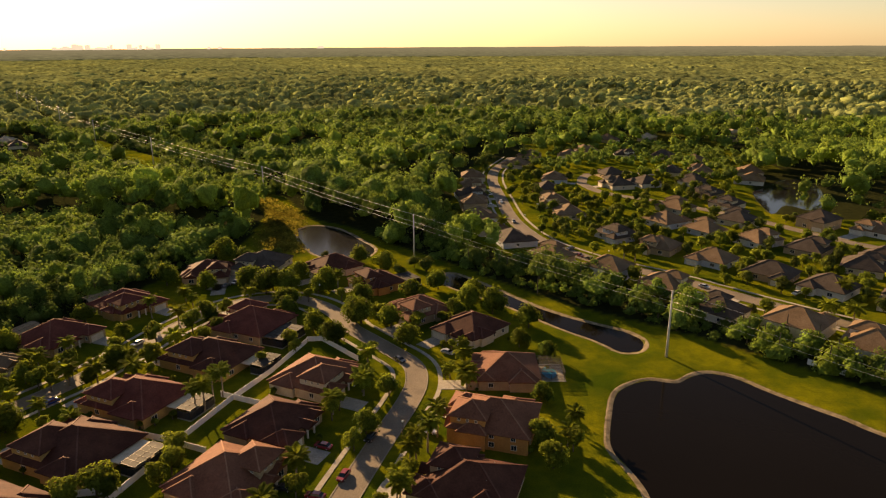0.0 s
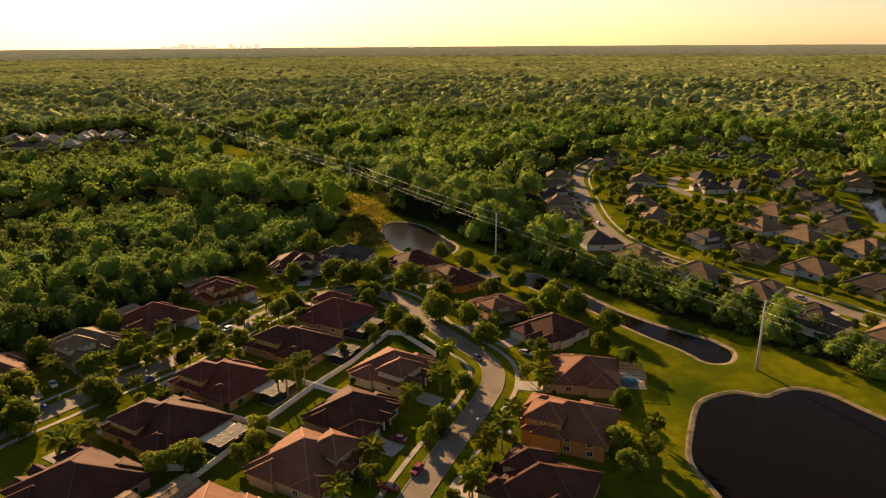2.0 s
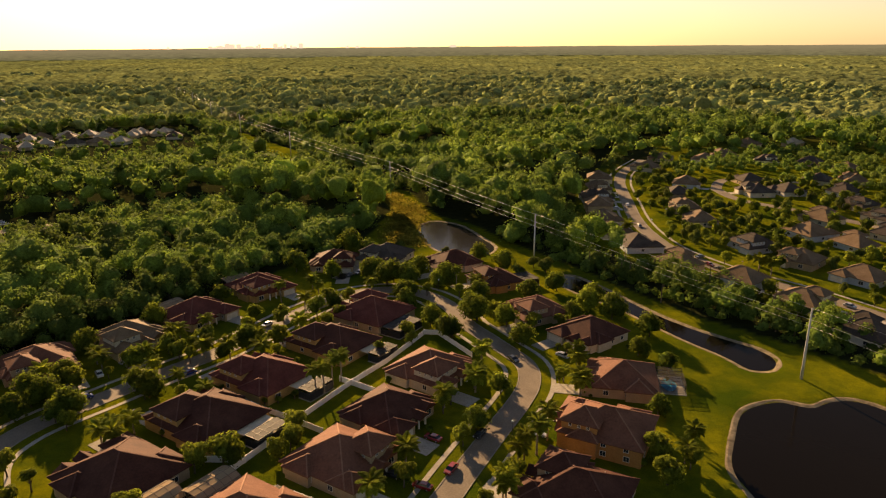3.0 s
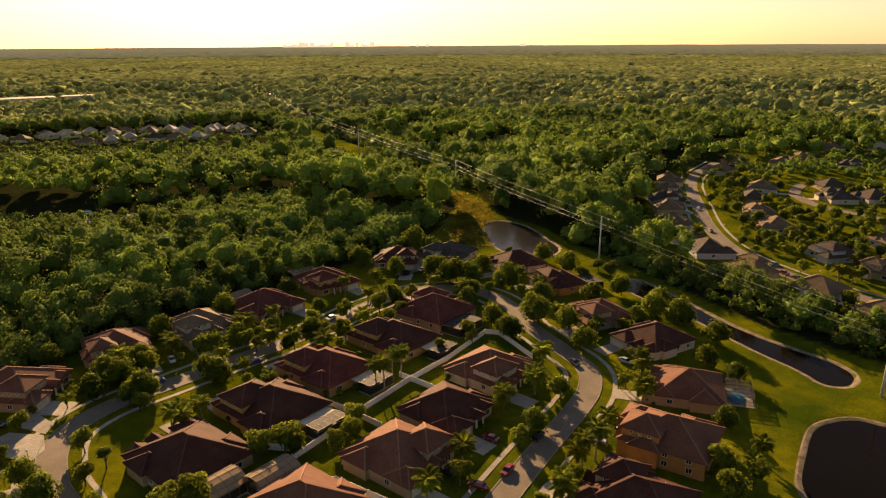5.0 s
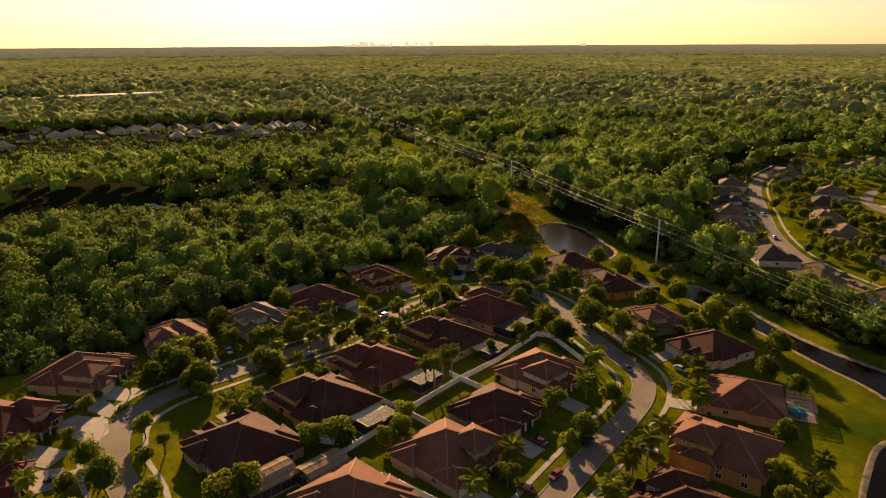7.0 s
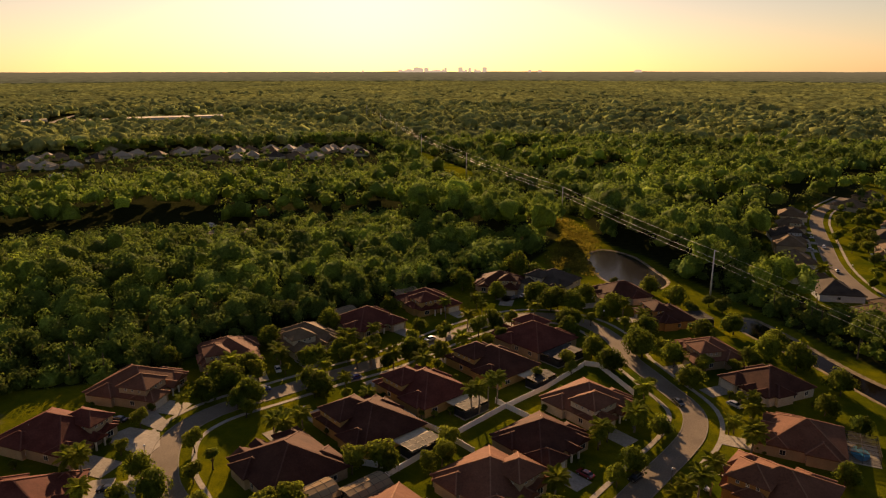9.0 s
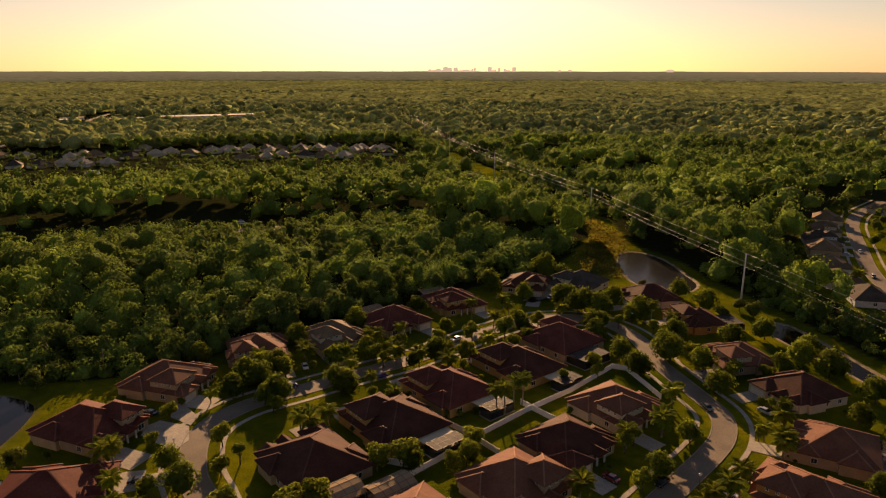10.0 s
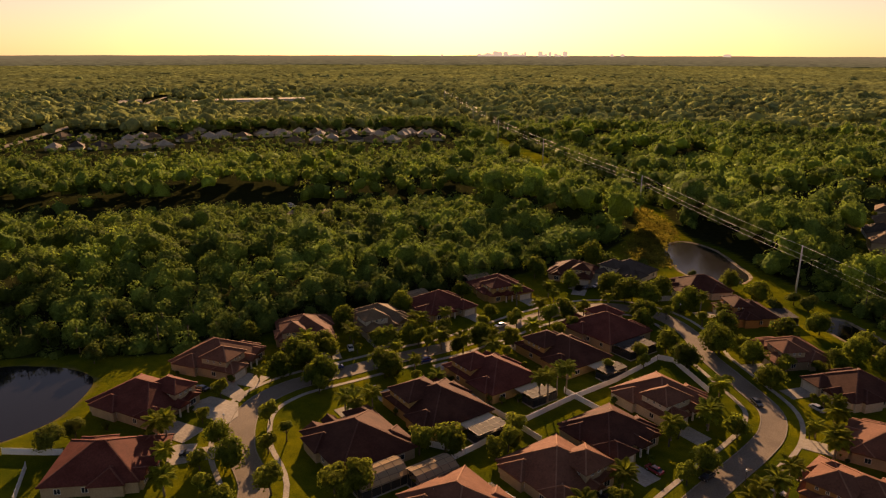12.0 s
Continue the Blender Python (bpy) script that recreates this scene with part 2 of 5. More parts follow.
# SCREEN: dark mesh made nearly opaque, doubling as the shade inside the cages
SCREEN, THIN_SCREEN, PALE_SCREEN = screen_material("insect screen", 0.92), screen_material("thin insect screen", 0.22), pale_screen_material()


def water_material(name, colour, ripple, gloss=0.5, rough=0.08):
    m, n, l, p = nodes_of(name)
    l.new(mixed(n, l, "MIX", noise_at(n, l, 0.02, 3, 0.5, "World"), colour, tuple(v * 1.6 for v in colour)), p.inputs["Base Color"])
    p.inputs["Roughness"].default_value, p.inputs["IOR"].default_value = rough, 1.27
    p.inputs["Specular IOR Level"].default_value = gloss
    bumped(n, l, p, noise_at(n, l, 0.9, 3, 0.5, "World"), ripple, 0.03)
    return m


WATER = water_material("pond water", (0.005, 0.004, 0.003), 0.6, 0.08)
STILL_WATER = water_material("sheltered pond water", (0.010, 0.010, 0.011), 0.2, 0.5)
BREEZY_WATER = water_material("rippled pond water", (0.014, 0.014, 0.014), 0.4, 0.6, 0.2)
POOL_WATER = water_material("pool water", (0.03, 0.24, 0.36), 0.15)


def lawn_material():
    """Mown grass, with dry yellow patches, and muddy banks where the shore attribute is high."""
    m, n, l, p = nodes_of("lawn")
    big = ramp(n, l, noise_at(n, l, 0.035, 4, 0.6, "World"), 0.35, 0.66)
    mid = ramp(n, l, noise_at(n, l, 0.3, 4, 0.6, "World"), 0.3, 0.7)
    fine = noise_at(n, l, 2.5, 6, 0.7, "World")
    c = mixed(n, l, "MIX", big, (0.040, 0.068, 0.005), (0.212, 0.198, 0.010))
    c = mixed(n, l, "MIX", mid, c, mixed(n, l, "MIX", 0.65, c, (0.05, 0.075, 0.008)))
    grey = n.new("ShaderNodeCombineColor")
    for k in range(3):
        l.new(fine, grey.inputs[k])
    c = mixed(n, l, "OVERLAY", 0.7, c, grey.outputs[0])
    at = n.new("ShaderNodeAttribute")
    at.attribute_name = "shore"
    c = mixed(n, l, "MIX", at.outputs["Fac"], c, mixed(n, l, "MIX", mid, (0.11, 0.08, 0.045), (0.27, 0.19, 0.11)))
    dry = n.new("ShaderNodeAttribute")
    dry.attribute_name = "dry"
    c = mixed(n, l, "MIX", dry.outputs["Fac"], c, mixed(n, l, "MIX", mid, (0.13, 0.13, 0.015), (0.27, 0.215, 0.03)))
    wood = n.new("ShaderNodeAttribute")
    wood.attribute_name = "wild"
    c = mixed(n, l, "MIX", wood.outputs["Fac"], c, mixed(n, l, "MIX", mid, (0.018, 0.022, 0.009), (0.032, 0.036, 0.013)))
    l.new(c, p.inputs["Base Color"])
    p.inputs["Roughness"].default_value = 0.9
    p.inputs["Specular IOR Level"].default_value = 0.0
    bumped(n, l, p, fine, 0.9, 0.3)
    return m


LAWN = lawn_material()


# ---- mesh helpers ----
def mesh_of(name, verts, faces, *materials):
    me = bpy.data.meshes.new(name)
    me.from_pydata([tuple(v) for v in verts], [], faces)
    for m in materials:
        me.materials.append(m)
    me.update()
    return me


def quads_mesh(name, verts, material, tris=None, normals=None):
    """A mesh of loose quads (verts: n x 4 x 3) and, with tris (verts k x 3, faces), of lumps as well."""
    v = verts.reshape(-1, 3)
    nq = len(v) // 4
    idx = np.arange(4 * nq, dtype=np.int32)
    sizes = np.full(nq, 4, dtype=np.int32)
    if tris is not None:
        tv, tf, tn = tris
        normals = np.concatenate([normals, tn])
        idx = np.concatenate([idx, (tf + len(v)).ravel().astype(np.int32)])
        sizes = np.concatenate([sizes, np.full(len(tf), 3, dtype=np.int32)])
        v = np.concatenate([v, tv])
    me = bpy.data.meshes.new(name)
    me.vertices.add(len(v))
    me.vertices.foreach_set("co", v.astype(np.float32).ravel())
    me.loops.add(len(idx))
    me.loops.foreach_set("vertex_index", idx)
    me.polygons.add(len(sizes))
    me.polygons.foreach_set("loop_start", np.concatenate([[0], np.cumsum(sizes)[:-1]]).astype(np.int32))
    me.materials.append(material)
    me.update(calc_edges=True)
    if normals is not None:
        # leaves take the roundness of their crown
        me.polygons.foreach_set("use_smooth", np.ones(len(sizes), bool))
        me.normals_split_custom_set_from_vertices(normals.astype(np.float32))
    return me


def box(bm, x0, x1, y0, y1, z0, z1, slot=0):
    vs = [bm.verts.new(p) for p in ((x0, y0, z0), (x1, y0, z0), (x1, y1, z0), (x0, y1, z0), (x0, y0, z1), (x1, y0, z1), (x1, y1, z1), (x0, y1, z1))]
    for q in ((3, 2, 1, 0), (4, 5, 6, 7), (0, 1, 5, 4), (1, 2, 6, 5), (2, 3, 7, 6), (3, 0, 4, 7)):
        bm.faces.new([vs[k] for k in q]).material_index = slot


def bar(bm, a, b, w, h, up=(0, 0, 1)):
    """A straight bar of width w and height h from a to b."""
    a, b = Vector(a), Vector(b)
    d = (b - a).normalized()
    s = d.cross(Vector(up))
    s = s.normalized() if s.length > 1e-4 else Vector((1, 0, 0))
    u = s.cross(d).normalized()
    ends = [[bm.verts.new(p + s * i * w / 2 + u * j * h / 2) for i, j in ((-1, -1), (1, -1), (1, 1), (-1, 1))] for p in (a, b)]
    bm.faces.new(ends[0]), bm.faces.new(ends[1][::-1])
    for k in range(4):
        bm.faces.new((ends[0][k], ends[1][k], ends[1][(k + 1) % 4], ends[0][(k + 1) % 4]))


def tube(bm, points, radii, sides=8):
    rings = []
    for k, p in enumerate(points):
        p = Vector(p)
        d = (Vector(points[min(k + 1, len(points) - 1)]) - Vector(points[max(k - 1, 0)])).normalized()
        s = d.cross(Vector((0, 1, 0.01))).normalized()
        u = s.cross(d)
        rings.append([bm.verts.new(p + (s * math.cos(2 * math.pi * i / sides) + u * math.sin(2 * math.pi * i / sides)) * radii[k]) for i in range(sides)])
    for r, q in zip(rings, rings[1:]):
        for i in range(sides):
            bm.faces.new((r[i], r[(i + 1) % sides], q[(i + 1) % sides], q[i])).smooth = True
    bm.faces.new(rings[0][::-1]), bm.faces.new(rings[-1])


def done(bm, name, *materials):
    bmesh.ops.recalc_face_normals(bm, faces=bm.faces)
    me = bpy.data.meshes.new(name)
    bm.to_mesh(me)
    bm.free()
    for m in materials:
        me.materials.append(m)
    return me


def part(name, shape, material, parent, label=""):
    """Links a bmesh or a mesh as one object under a thing or a part."""
    ob = new(name, done(shape, name, material) if isinstance(shape, bmesh.types.BMesh) else shape)
    ob.parent = parent
    return tagged(ob, label)


def root(name, m, label, category, group=""):
    ob = new(name)
    ob.matrix_world = m
    ob.empty_display_size = 0.5
    return tagged(ob, label, category, group)


def curve(points, closed=False, step=3.0):
    """Smooth line through the points (Catmull-Rom), as an n x 2 array."""
    p = np.array(points, float)
    n = len(p)
    out = []
    for k in range(n if closed else n - 1):
        a, b, c, d = (p[(k + j) % n] if closed else p[min(max(k + j, 0), n - 1)] for j in (-1, 0, 1, 2))
        for t in np.linspace(0, 1, max(2, int(np.linalg.norm(c - b) / step)), endpoint=False):
            out.append(0.5 * (2 * b + (c - a) * t + (2 * a - 5 * b + 4 * c - d) * t * t + (3 * b - a - 3 * c + d) * t**3))
    if not closed:
        out.append(p[-1])
    return np.array(out)


def inside(pts, poly):
    """Which points lie in the polygon."""
    x, y = pts[:, 0], pts[:, 1]
    r = np.zeros(len(pts), bool)
    for (x0, y0), (x1, y1) in zip(poly, np.roll(poly, -1, 0)):
        r ^= ((y0 > y) != (y1 > y)) & (x < (x1 - x0) * (y - y0) / (y1 - y0 + 1e-12) + x0)
    return r


def distance(pts, line, closed=False):
    """Distance of points from a line of points."""
    best = np.full(len(pts), 1e9)
    a = np.array(line, float)
    b = np.roll(a, -1, 0) if closed else a[1:]
    for p, q in zip(a, b):
        d = q - p
        t = np.clip(((pts - p) @ d) / (d @ d + 1e-9), 0, 1)
        best = np.minimum(best, np.hypot(*(pts - p - t[:, None] * d).T))
    return best


# ---- plan ----
POND_NEAR = curve([(40, 180), (35.1, 164.4), (32.6, 151), (34.6, 144.5), (37.5, 134), (38, 120), (46, 108), (75, 104), (105, 112), (122, 132),
                   (116, 148), (102.3, 159.3), (96.6, 166.7), (88.6, 174.8), (81.2, 183.3), (74.6, 191), (66.5, 192.3), (58.1, 186), (50.3, 187.4)], True) + (0.9, -0.3)
CANAL = curve([(55, 214), (52, 207.5), (46, 206.7), (40, 214.5), (30, 224), (19, 236.5), (9, 248), (-10.9, 266), (-17.5, 277), (-12.5, 284), (2.9, 268.5),
               (19.7, 247.5), (31, 236.5), (42, 228.5), (52, 221.5)], True) + (0.8, -0.3)
POND_FAR = curve([(-53, 305), (-66, 304), (-76.4, 308.8), (-88, 328), (-96, 352), (-90, 362), (-75, 355.4), (-59, 333.6), (-50, 318)], True)
POND_EAST = curve([(171, 399), (188, 421), (199, 408), (219, 437), (236, 490), (223, 504), (195, 473), (181, 454)], True)
POND_WEST = curve([(-178, 66), (-177.5, 74.5), (-178.5, 81), (-186.3, 93), (-194, 99), (-205, 98.5), (-216, 93.5), (-226, 84), (-222, 62), (-200, 50), (-184, 54)], True) + (-2.2, -0.4)
POND_HAMLET = curve([(-612, 377), (-594, 388), (-600, 397), (-622, 398)], True)
PONDS = [POND_NEAR, CANAL, POND_FAR, POND_EAST, POND_WEST]
ROAD_WEST = curve([(-96, 60), (-108.5, 86), (-127, 98), (-140, 112), (-141.5, 128), (-133.5, 147), (-125.5, 165), (-118, 180), (-112.5, 198), (-106, 220), (-96, 240),
                   (-82, 249), (-67, 247.5), (-54, 237), (-44, 221)])
ROAD_EAST = curve([(-44, 221), (-30, 206), (-20, 194), (-17.5, 182), (-19, 170), (-22.3, 156), (-25.5, 142), (-28.5, 128), (-33, 105), (-36, 80)])
ROAD_FAR = curve([(30, 600), (14, 540), (10.5, 500), (11.5, 470), (14.5, 434), (18.4, 389), (24.5, 358), (34, 331), (50, 308), (63, 295.5), (83, 279), (100, 261),
                  (115, 246), (137, 226), (175, 195)])
ROAD_INNER = curve([(260, 285), (222, 310), (188, 333), (154, 383), (120, 422), (84, 452), (73, 485)])
ROAD_MID = curve([(73, 485), (84, 520), (118, 530)])
CORRIDOR = [(-136, 422), (-270, 556), (-392, 688), (-650, 1000), (-1500, 1980)]
HOOD = np.array([(-320, 10), (-240, 78), (-229, 92), (-212, 107), (-197, 116), (-184, 130), (-178, 146), (-175, 166), (-163, 190), (-154, 212), (-147, 232), (-138, 254),
                 (-132, 280), (-120, 300), (-117, 330), (-120, 360), (-124, 386), (-142, 416), (-152, 438), (-128, 436), (-108, 400), (-92, 374), (-68, 358),
                 (-44, 328), (-14, 298), (18, 264), (38, 244), (58, 231), (78, 216), (98, 198), (123, 173), (180, 120), (300, 10)], float)
EAST_HOOD = np.array([(128, 198), (110, 213), (92, 232), (70, 257), (45, 284), (14, 312), (-8, 336), (-16, 365), (-18, 420), (-16, 470), (-8, 515), (24, 577),
                      (78, 640), (190, 677), (249, 624), (206, 538), (188, 473), (181, 454), (171, 399), (189, 382), (222, 384), (300, 380), (420, 250),
                      (300, 120), (200, 130)], float)
HAMLET = np.array([(-800, 285), (-690, 295), (-595, 325), (-530, 395), (-475, 475), (-425, 520), (-380, 590), (-430, 690), (-500, 715), (-585, 665), (-650, 600),
                   (-700, 520), (-760, 480), (-830, 430)], float)
HIGHWAY = curve([(-700, 255), (-780, 335), (-856, 412), (-936, 496), (-1120, 690), (-1347, 914), (-1700, 1300)], False, 30)
ROUGH = np.array([(-148, 432), (-132, 406), (-114, 386), (-106, 360), (-102, 335), (-94, 318)], float)
CHANNEL = np.array([(-62, 470), (-35, 505), (-8.5, 552), (26, 640), (60, 720)], float)


# ---- ground and water ----
def ground_height(pts):
    """Height, muddiness and wildness of the ground."""
    z, mud, wild = np.zeros(len(pts)), np.zeros(len(pts)), np.zeros(len(pts))
    for pond in PONDS:
        near = (np.abs(pts - pond.mean(0)) < np.ptp(pond, 0) / 2 + 30).all(1)
        d = distance(pts[near], pond, True)
        s = np.where(inside(pts[near], pond), -d, d)
        z[near] += -0.9 * (1 - np.clip((s + 3.0) / 6.0, 0, 1) ** 1.0) - np.where(s < -3, 1.0, 0)
        mud[near] = np.maximum(mud[near], np.clip((0.2 - s) / 1.0, 0, 1))
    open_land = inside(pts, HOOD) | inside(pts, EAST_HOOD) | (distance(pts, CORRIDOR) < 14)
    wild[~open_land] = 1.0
    dry = np.clip(1.3 - distance(pts, ROUGH) / 11.0, 0, 1) * open_land
    return z, mud, wild, dry


def ground():
    gx = np.concatenate([[-5000, -2500, -1200, -600, -380], np.arange(-270, 290, 2.4), [380, 600, 1200, 2500, 5000]])
    gy = np.concatenate([[-5000, -2000, -600, -100, 10], np.arange(30, 520, 2.4), [600, 800, 1200, 2500, 5000]])
    xx, yy = np.meshgrid(gx, gy)
    pts = np.stack([xx.ravel(), yy.ravel()], 1)
    z, mud, wild, dry = ground_height(pts)
    nx, ny = len(gx), len(gy)
    i = (np.arange(ny - 1)[:, None] * nx + np.arange(nx - 1)[None]).ravel()
    quads = np.stack([i, i + 1, i + nx + 1, i + nx], 1)
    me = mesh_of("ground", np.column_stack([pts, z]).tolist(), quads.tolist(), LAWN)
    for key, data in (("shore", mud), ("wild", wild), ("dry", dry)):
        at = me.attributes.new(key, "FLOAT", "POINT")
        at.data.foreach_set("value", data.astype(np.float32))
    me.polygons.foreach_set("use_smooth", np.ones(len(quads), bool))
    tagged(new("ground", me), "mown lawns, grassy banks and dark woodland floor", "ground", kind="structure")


ground()


def water_sheet(name, line, grow, label, material=WATER):
    c = line.mean(0)
    out = []
    for p, q, r in zip(np.roll(line, 1, 0), line, np.roll(line, -1, 0)):
        t = (r - p) / (np.linalg.norm(r - p) + 1e-9)
        nrm = np.array([t[1], -t[0]])
        a = q + nrm * grow
        out.append(a if not inside(a[None], line)[0] else q - nrm * grow)
    bm = bmesh.new()
    f = bm.faces.new([bm.verts.new((x, y, -0.45)) for x, y in out])
    bmesh.ops.triangulate(bm, faces=[f])
    tagged(new(name, done(bm, name, material)), label, "water", kind="structure")


water_sheet("water_pond_near", POND_NEAR, 1.5, "dark still water of a retention pond with grassy banks")
water_sheet("water_canal", CANAL, 1.5, "long narrow brown pond beside a grass strip")
water_sheet("water_pond_far", POND_FAR, 1.5, "small pond reflecting pale sky beside houses", BREEZY_WATER)
water_sheet("water_pond_east", POND_EAST, 1.5, "pond between houses and a stand of trees", STILL_WATER)
water_sheet("water_pond_west", POND_WEST, 1.5, "pond reflecting sky at the edge of the woods", STILL_WATER)
bm = bmesh.new()
bm.faces.new([bm.verts.new((x, y, 0.3)) for x, y in POND_HAMLET])
tagged(new("water_pond_hamlet", done(bm, "water", WATER)), "small bright pond among distant houses", "water", kind="structure")


def bank(name, line, label):
    """The worn sandy rim of a pond: an uneven strip that slopes from the grass into the water."""
    p = curve([tuple(q) for q in line[::2]], True, 1.2)
    t = np.roll(p, -1, 0) - np.roll(p, 1, 0)
    t /= np.linalg.norm(t, axis=1)[:, None] + 1e-9
    nrm = np.column_stack([t[:, 1], -t[:, 0]])
    if inside((p + nrm * 0.8), line).mean() > 0.5:
        nrm = -nrm
    k = np.arange(len(p))
    wide = 0.75 + 0.4 * np.sin(k * 0.21) + 0.3 * np.sin(k * 0.57 + 1) + np.random.default_rng(4).uniform(-0.2, 0.2, len(p))
    rows = [np.column_stack([p + nrm * o[:, None], 0 * k + z]) for o, z in ((0 * k - 0.6, -0.6), (0 * k + 0.4, -0.34), (0.9 + 0.2 * wide, -0.2), (1.3 + 0.6 * np.maximum(wide, 0.1), -0.22))]
    n = len(p)
    faces = [(r * n + i, r * n + (i + 1) % n, (r + 1) * n + (i + 1) % n, (r + 1) * n + i) for r in range(3) for i in range(n)]
    tagged(new(name, mesh_of(name, np.concatenate(rows).tolist(), faces, SAND)), label, "bank", kind="structure")


for name, line in (("near", POND_NEAR), ("canal", CANAL), ("far", POND_FAR)):
    bank("bank_" + name, line, "worn sandy bank round a pond")


def ribbon(name, line, left, right, z, thick, material, label, category):
    """A strip along a line, from left to right of it (metres), with real thickness."""
    t = np.gradient(line, axis=0)
    t /= np.linalg.norm(t, axis=1)[:, None]
    nrm = np.column_stack([-t[:, 1], t[:, 0]])
    a, b = line + nrm * left, line + nrm * right
    n = len(line)
    verts = [(*p, h) for side in (a, b) for h in (z, z - thick) for p in side]
    faces = []
    for k in range(n - 1):
        faces += [(k, k + 1, 2 * n + k + 1, 2 * n + k), (k, n + k, n + k + 1, k + 1), (2 * n + k, 2 * n + k + 1, 3 * n + k + 1, 3 * n + k)]
    faces += [(0, 2 * n, 3 * n, n), (n - 1, 2 * n - 1, 4 * n - 1, 3 * n - 1)]
    ob = new(name, mesh_of(name, verts, faces, material))
    return tagged(ob, label, category, kind="structure")


def street(line, half, z, name, walk_left=True, walk_right=True):
    ribbon("road_" + name, line, half, -half, z, 0.3, ASPHALT, "worn grey-brown asphalt residential street", "road")
    for s, on in ((1, walk_left), (-1, walk_right)):
        ribbon("kerb_" + name, line, s * (half + 0.28), s * half, z + 0.09, 0.4, KERB, "pale concrete kerb along the street", "kerb")
        if on:
            ribbon("pavement_" + name, line, s * (half + 4.6), s * (half + 3.3), z + 0.05, 0.3, CONCRETE, "pale concrete pavement beside a grass verge", "pavement")


ribbon("road_highway", HIGHWAY, 5, -5, 0.3, 0.6, ASPHALT, "pale distant highway through the woods", "road")
ribbon("ground_clearing", curve([(-372, 250), (-335, 272), (-283, 318)]), 6, -6, 0.12, 0.4, SAND, "pale sandy track in a woodland clearing", "track")
ribbon("grass_corridor", curve([(-262, 545), (-285, 578), (-345, 636), (-405, 695)]), 11, -11, 0.15, 0.4, LAWN, "sunlit mown grass strip through the woods", "grass")
street(ROAD_WEST, 3.3, 0.06, "west")
street(ROAD_EAST, 3.1, 0.068, "east")
street(ROAD_FAR, 3.6, 0.06, "far")
street(ROAD_INNER, 3.2, 0.068, "inner", False, False)
street(ROAD_MID, 3.2, 0.076, "mid", False, False)


# ---- houses ----
def hip_roof(bm, x0, x1, y0, y1, z, slope, eave=0.55, thick=0.22):
    """A hipped roof as a closed solid. Returns the ridge and hip lines."""
    x0, x1, y0, y1 = x0 - eave, x1 + eave, y0 - eave, y1 + eave
    lx, ly = x1 - x0, y1 - y0
    h = min(lx, ly) / 2 * slope
    if lx >= ly:
        r = [(x0 + ly / 2, (y0 + y1) / 2, z + h), (x1 - ly / 2 + 0.02, (y0 + y1) / 2, z + h)]
    else:
        r = [((x0 + x1) / 2, y0 + lx / 2, z + h), ((x0 + x1) / 2, y1 - lx / 2 + 0.02, z + h)]
    c = [(x0, y0, z), (x1, y0, z), (x1, y1, z), (x0, y1, z)]
    top = [bm.verts.new(p) for p in c]
    low = [bm.verts.new((p[0], p[1], p[2] - thick)) for p in c]
    ra, rb = bm.verts.new(r[0]), bm.verts.new(r[1])
    if lx >= ly:
        for q in ((top[0], top[1], rb, ra), (top[1], top[2], rb), (top[2], top[3], ra, rb), (top[3], top[0], ra)):
            bm.faces.new(q)
        hips = [(c[0], r[0]), (c[3], r[0]), (c[1], r[1]), (c[2], r[1])]
    else:
        for q in ((top[0], top[1], ra), (top[1], top[2], rb, ra), (top[2], top[3], rb), (top[3], top[0], ra, rb)):
            bm.faces.new(q)
        hips = [(c[0], r[0]), (c[1], r[0]), (c[2], r[1]), (c[3], r[1])]
    for k in range(4):
        bm.faces.new((low[k], low[(k + 1) % 4], top[(k + 1) % 4], top[k]))
    bm.faces.new(low[::-1])
    return hips + [(r[0], r[1])]


def gable_roof(bm, x0, x1, y0, y1, z, slope, eave=0.5, thick=0.22):
    """A gabled roof whose ridge runs along y, as a closed solid with filled gables."""
    h = (x1 - x0) / 2 * slope
    e = eave * slope
    prof = [(x0 - eave, z - e), ((x0 + x1) / 2, z + h), (x1 + eave, z - e), (x1 + eave, z - e - thick), (x0 - eave, z - e - thick)]
    a = [bm.verts.new((x, y0 - eave, q)) for x, q in prof]
    b = [bm.verts.new((x, y1, q)) for x, q in prof]
    bm.faces.new(a), bm.faces.new(b[::-1])
    for k in range(5):
        bm.faces.new((a[k], b[k], b[(k + 1) % 5], a[(k + 1) % 5]))
    return [(((x0 + x1) / 2, y0 - eave, z + h), ((x0 + x1) / 2, y1, z + h))]


def caps(lines, width=0.34):
    bm = bmesh.new()
    for a, b in lines:
        if (Vector(a) - Vector(b)).length > 0.3:
            bar(bm, Vector(a) + Vector((0, 0, 0.03)), Vector(b) + Vector((0, 0, 0.03)), width, 0.14)
    return bm


def window(parent, x, y, z, w, h, side):
    """A framed window on a wall; side: 0 front (-y), 1 right (+x), 2 back (+y), 3 left (-x)."""
    bm = bmesh.new()
    f = 0.09
    for x0, x1, z0, z1 in ((-w / 2 - f, w / 2 + f, -f, 0), (-w / 2 - f, w / 2 + f, h, h + f), (-w / 2 - f, -w / 2, 0, h), (w / 2, w / 2 + f, 0, h), (-0.03, 0.03, 0, h)):
        box(bm, x0, x1, -0.08, 0.05, z0, z1)
    ob = part("window", bm, TRIM, parent)
    ob.matrix_local = pose(x, y, z, 0, 0, 90 * side)
    bm = bmesh.new()
    box(bm, -w / 2, w / 2, -0.03, 0.02, 0, h)
    part("pane", bm, GLASS, ob)


GARAGE = 2.6                          # how far a garage stands out from the front


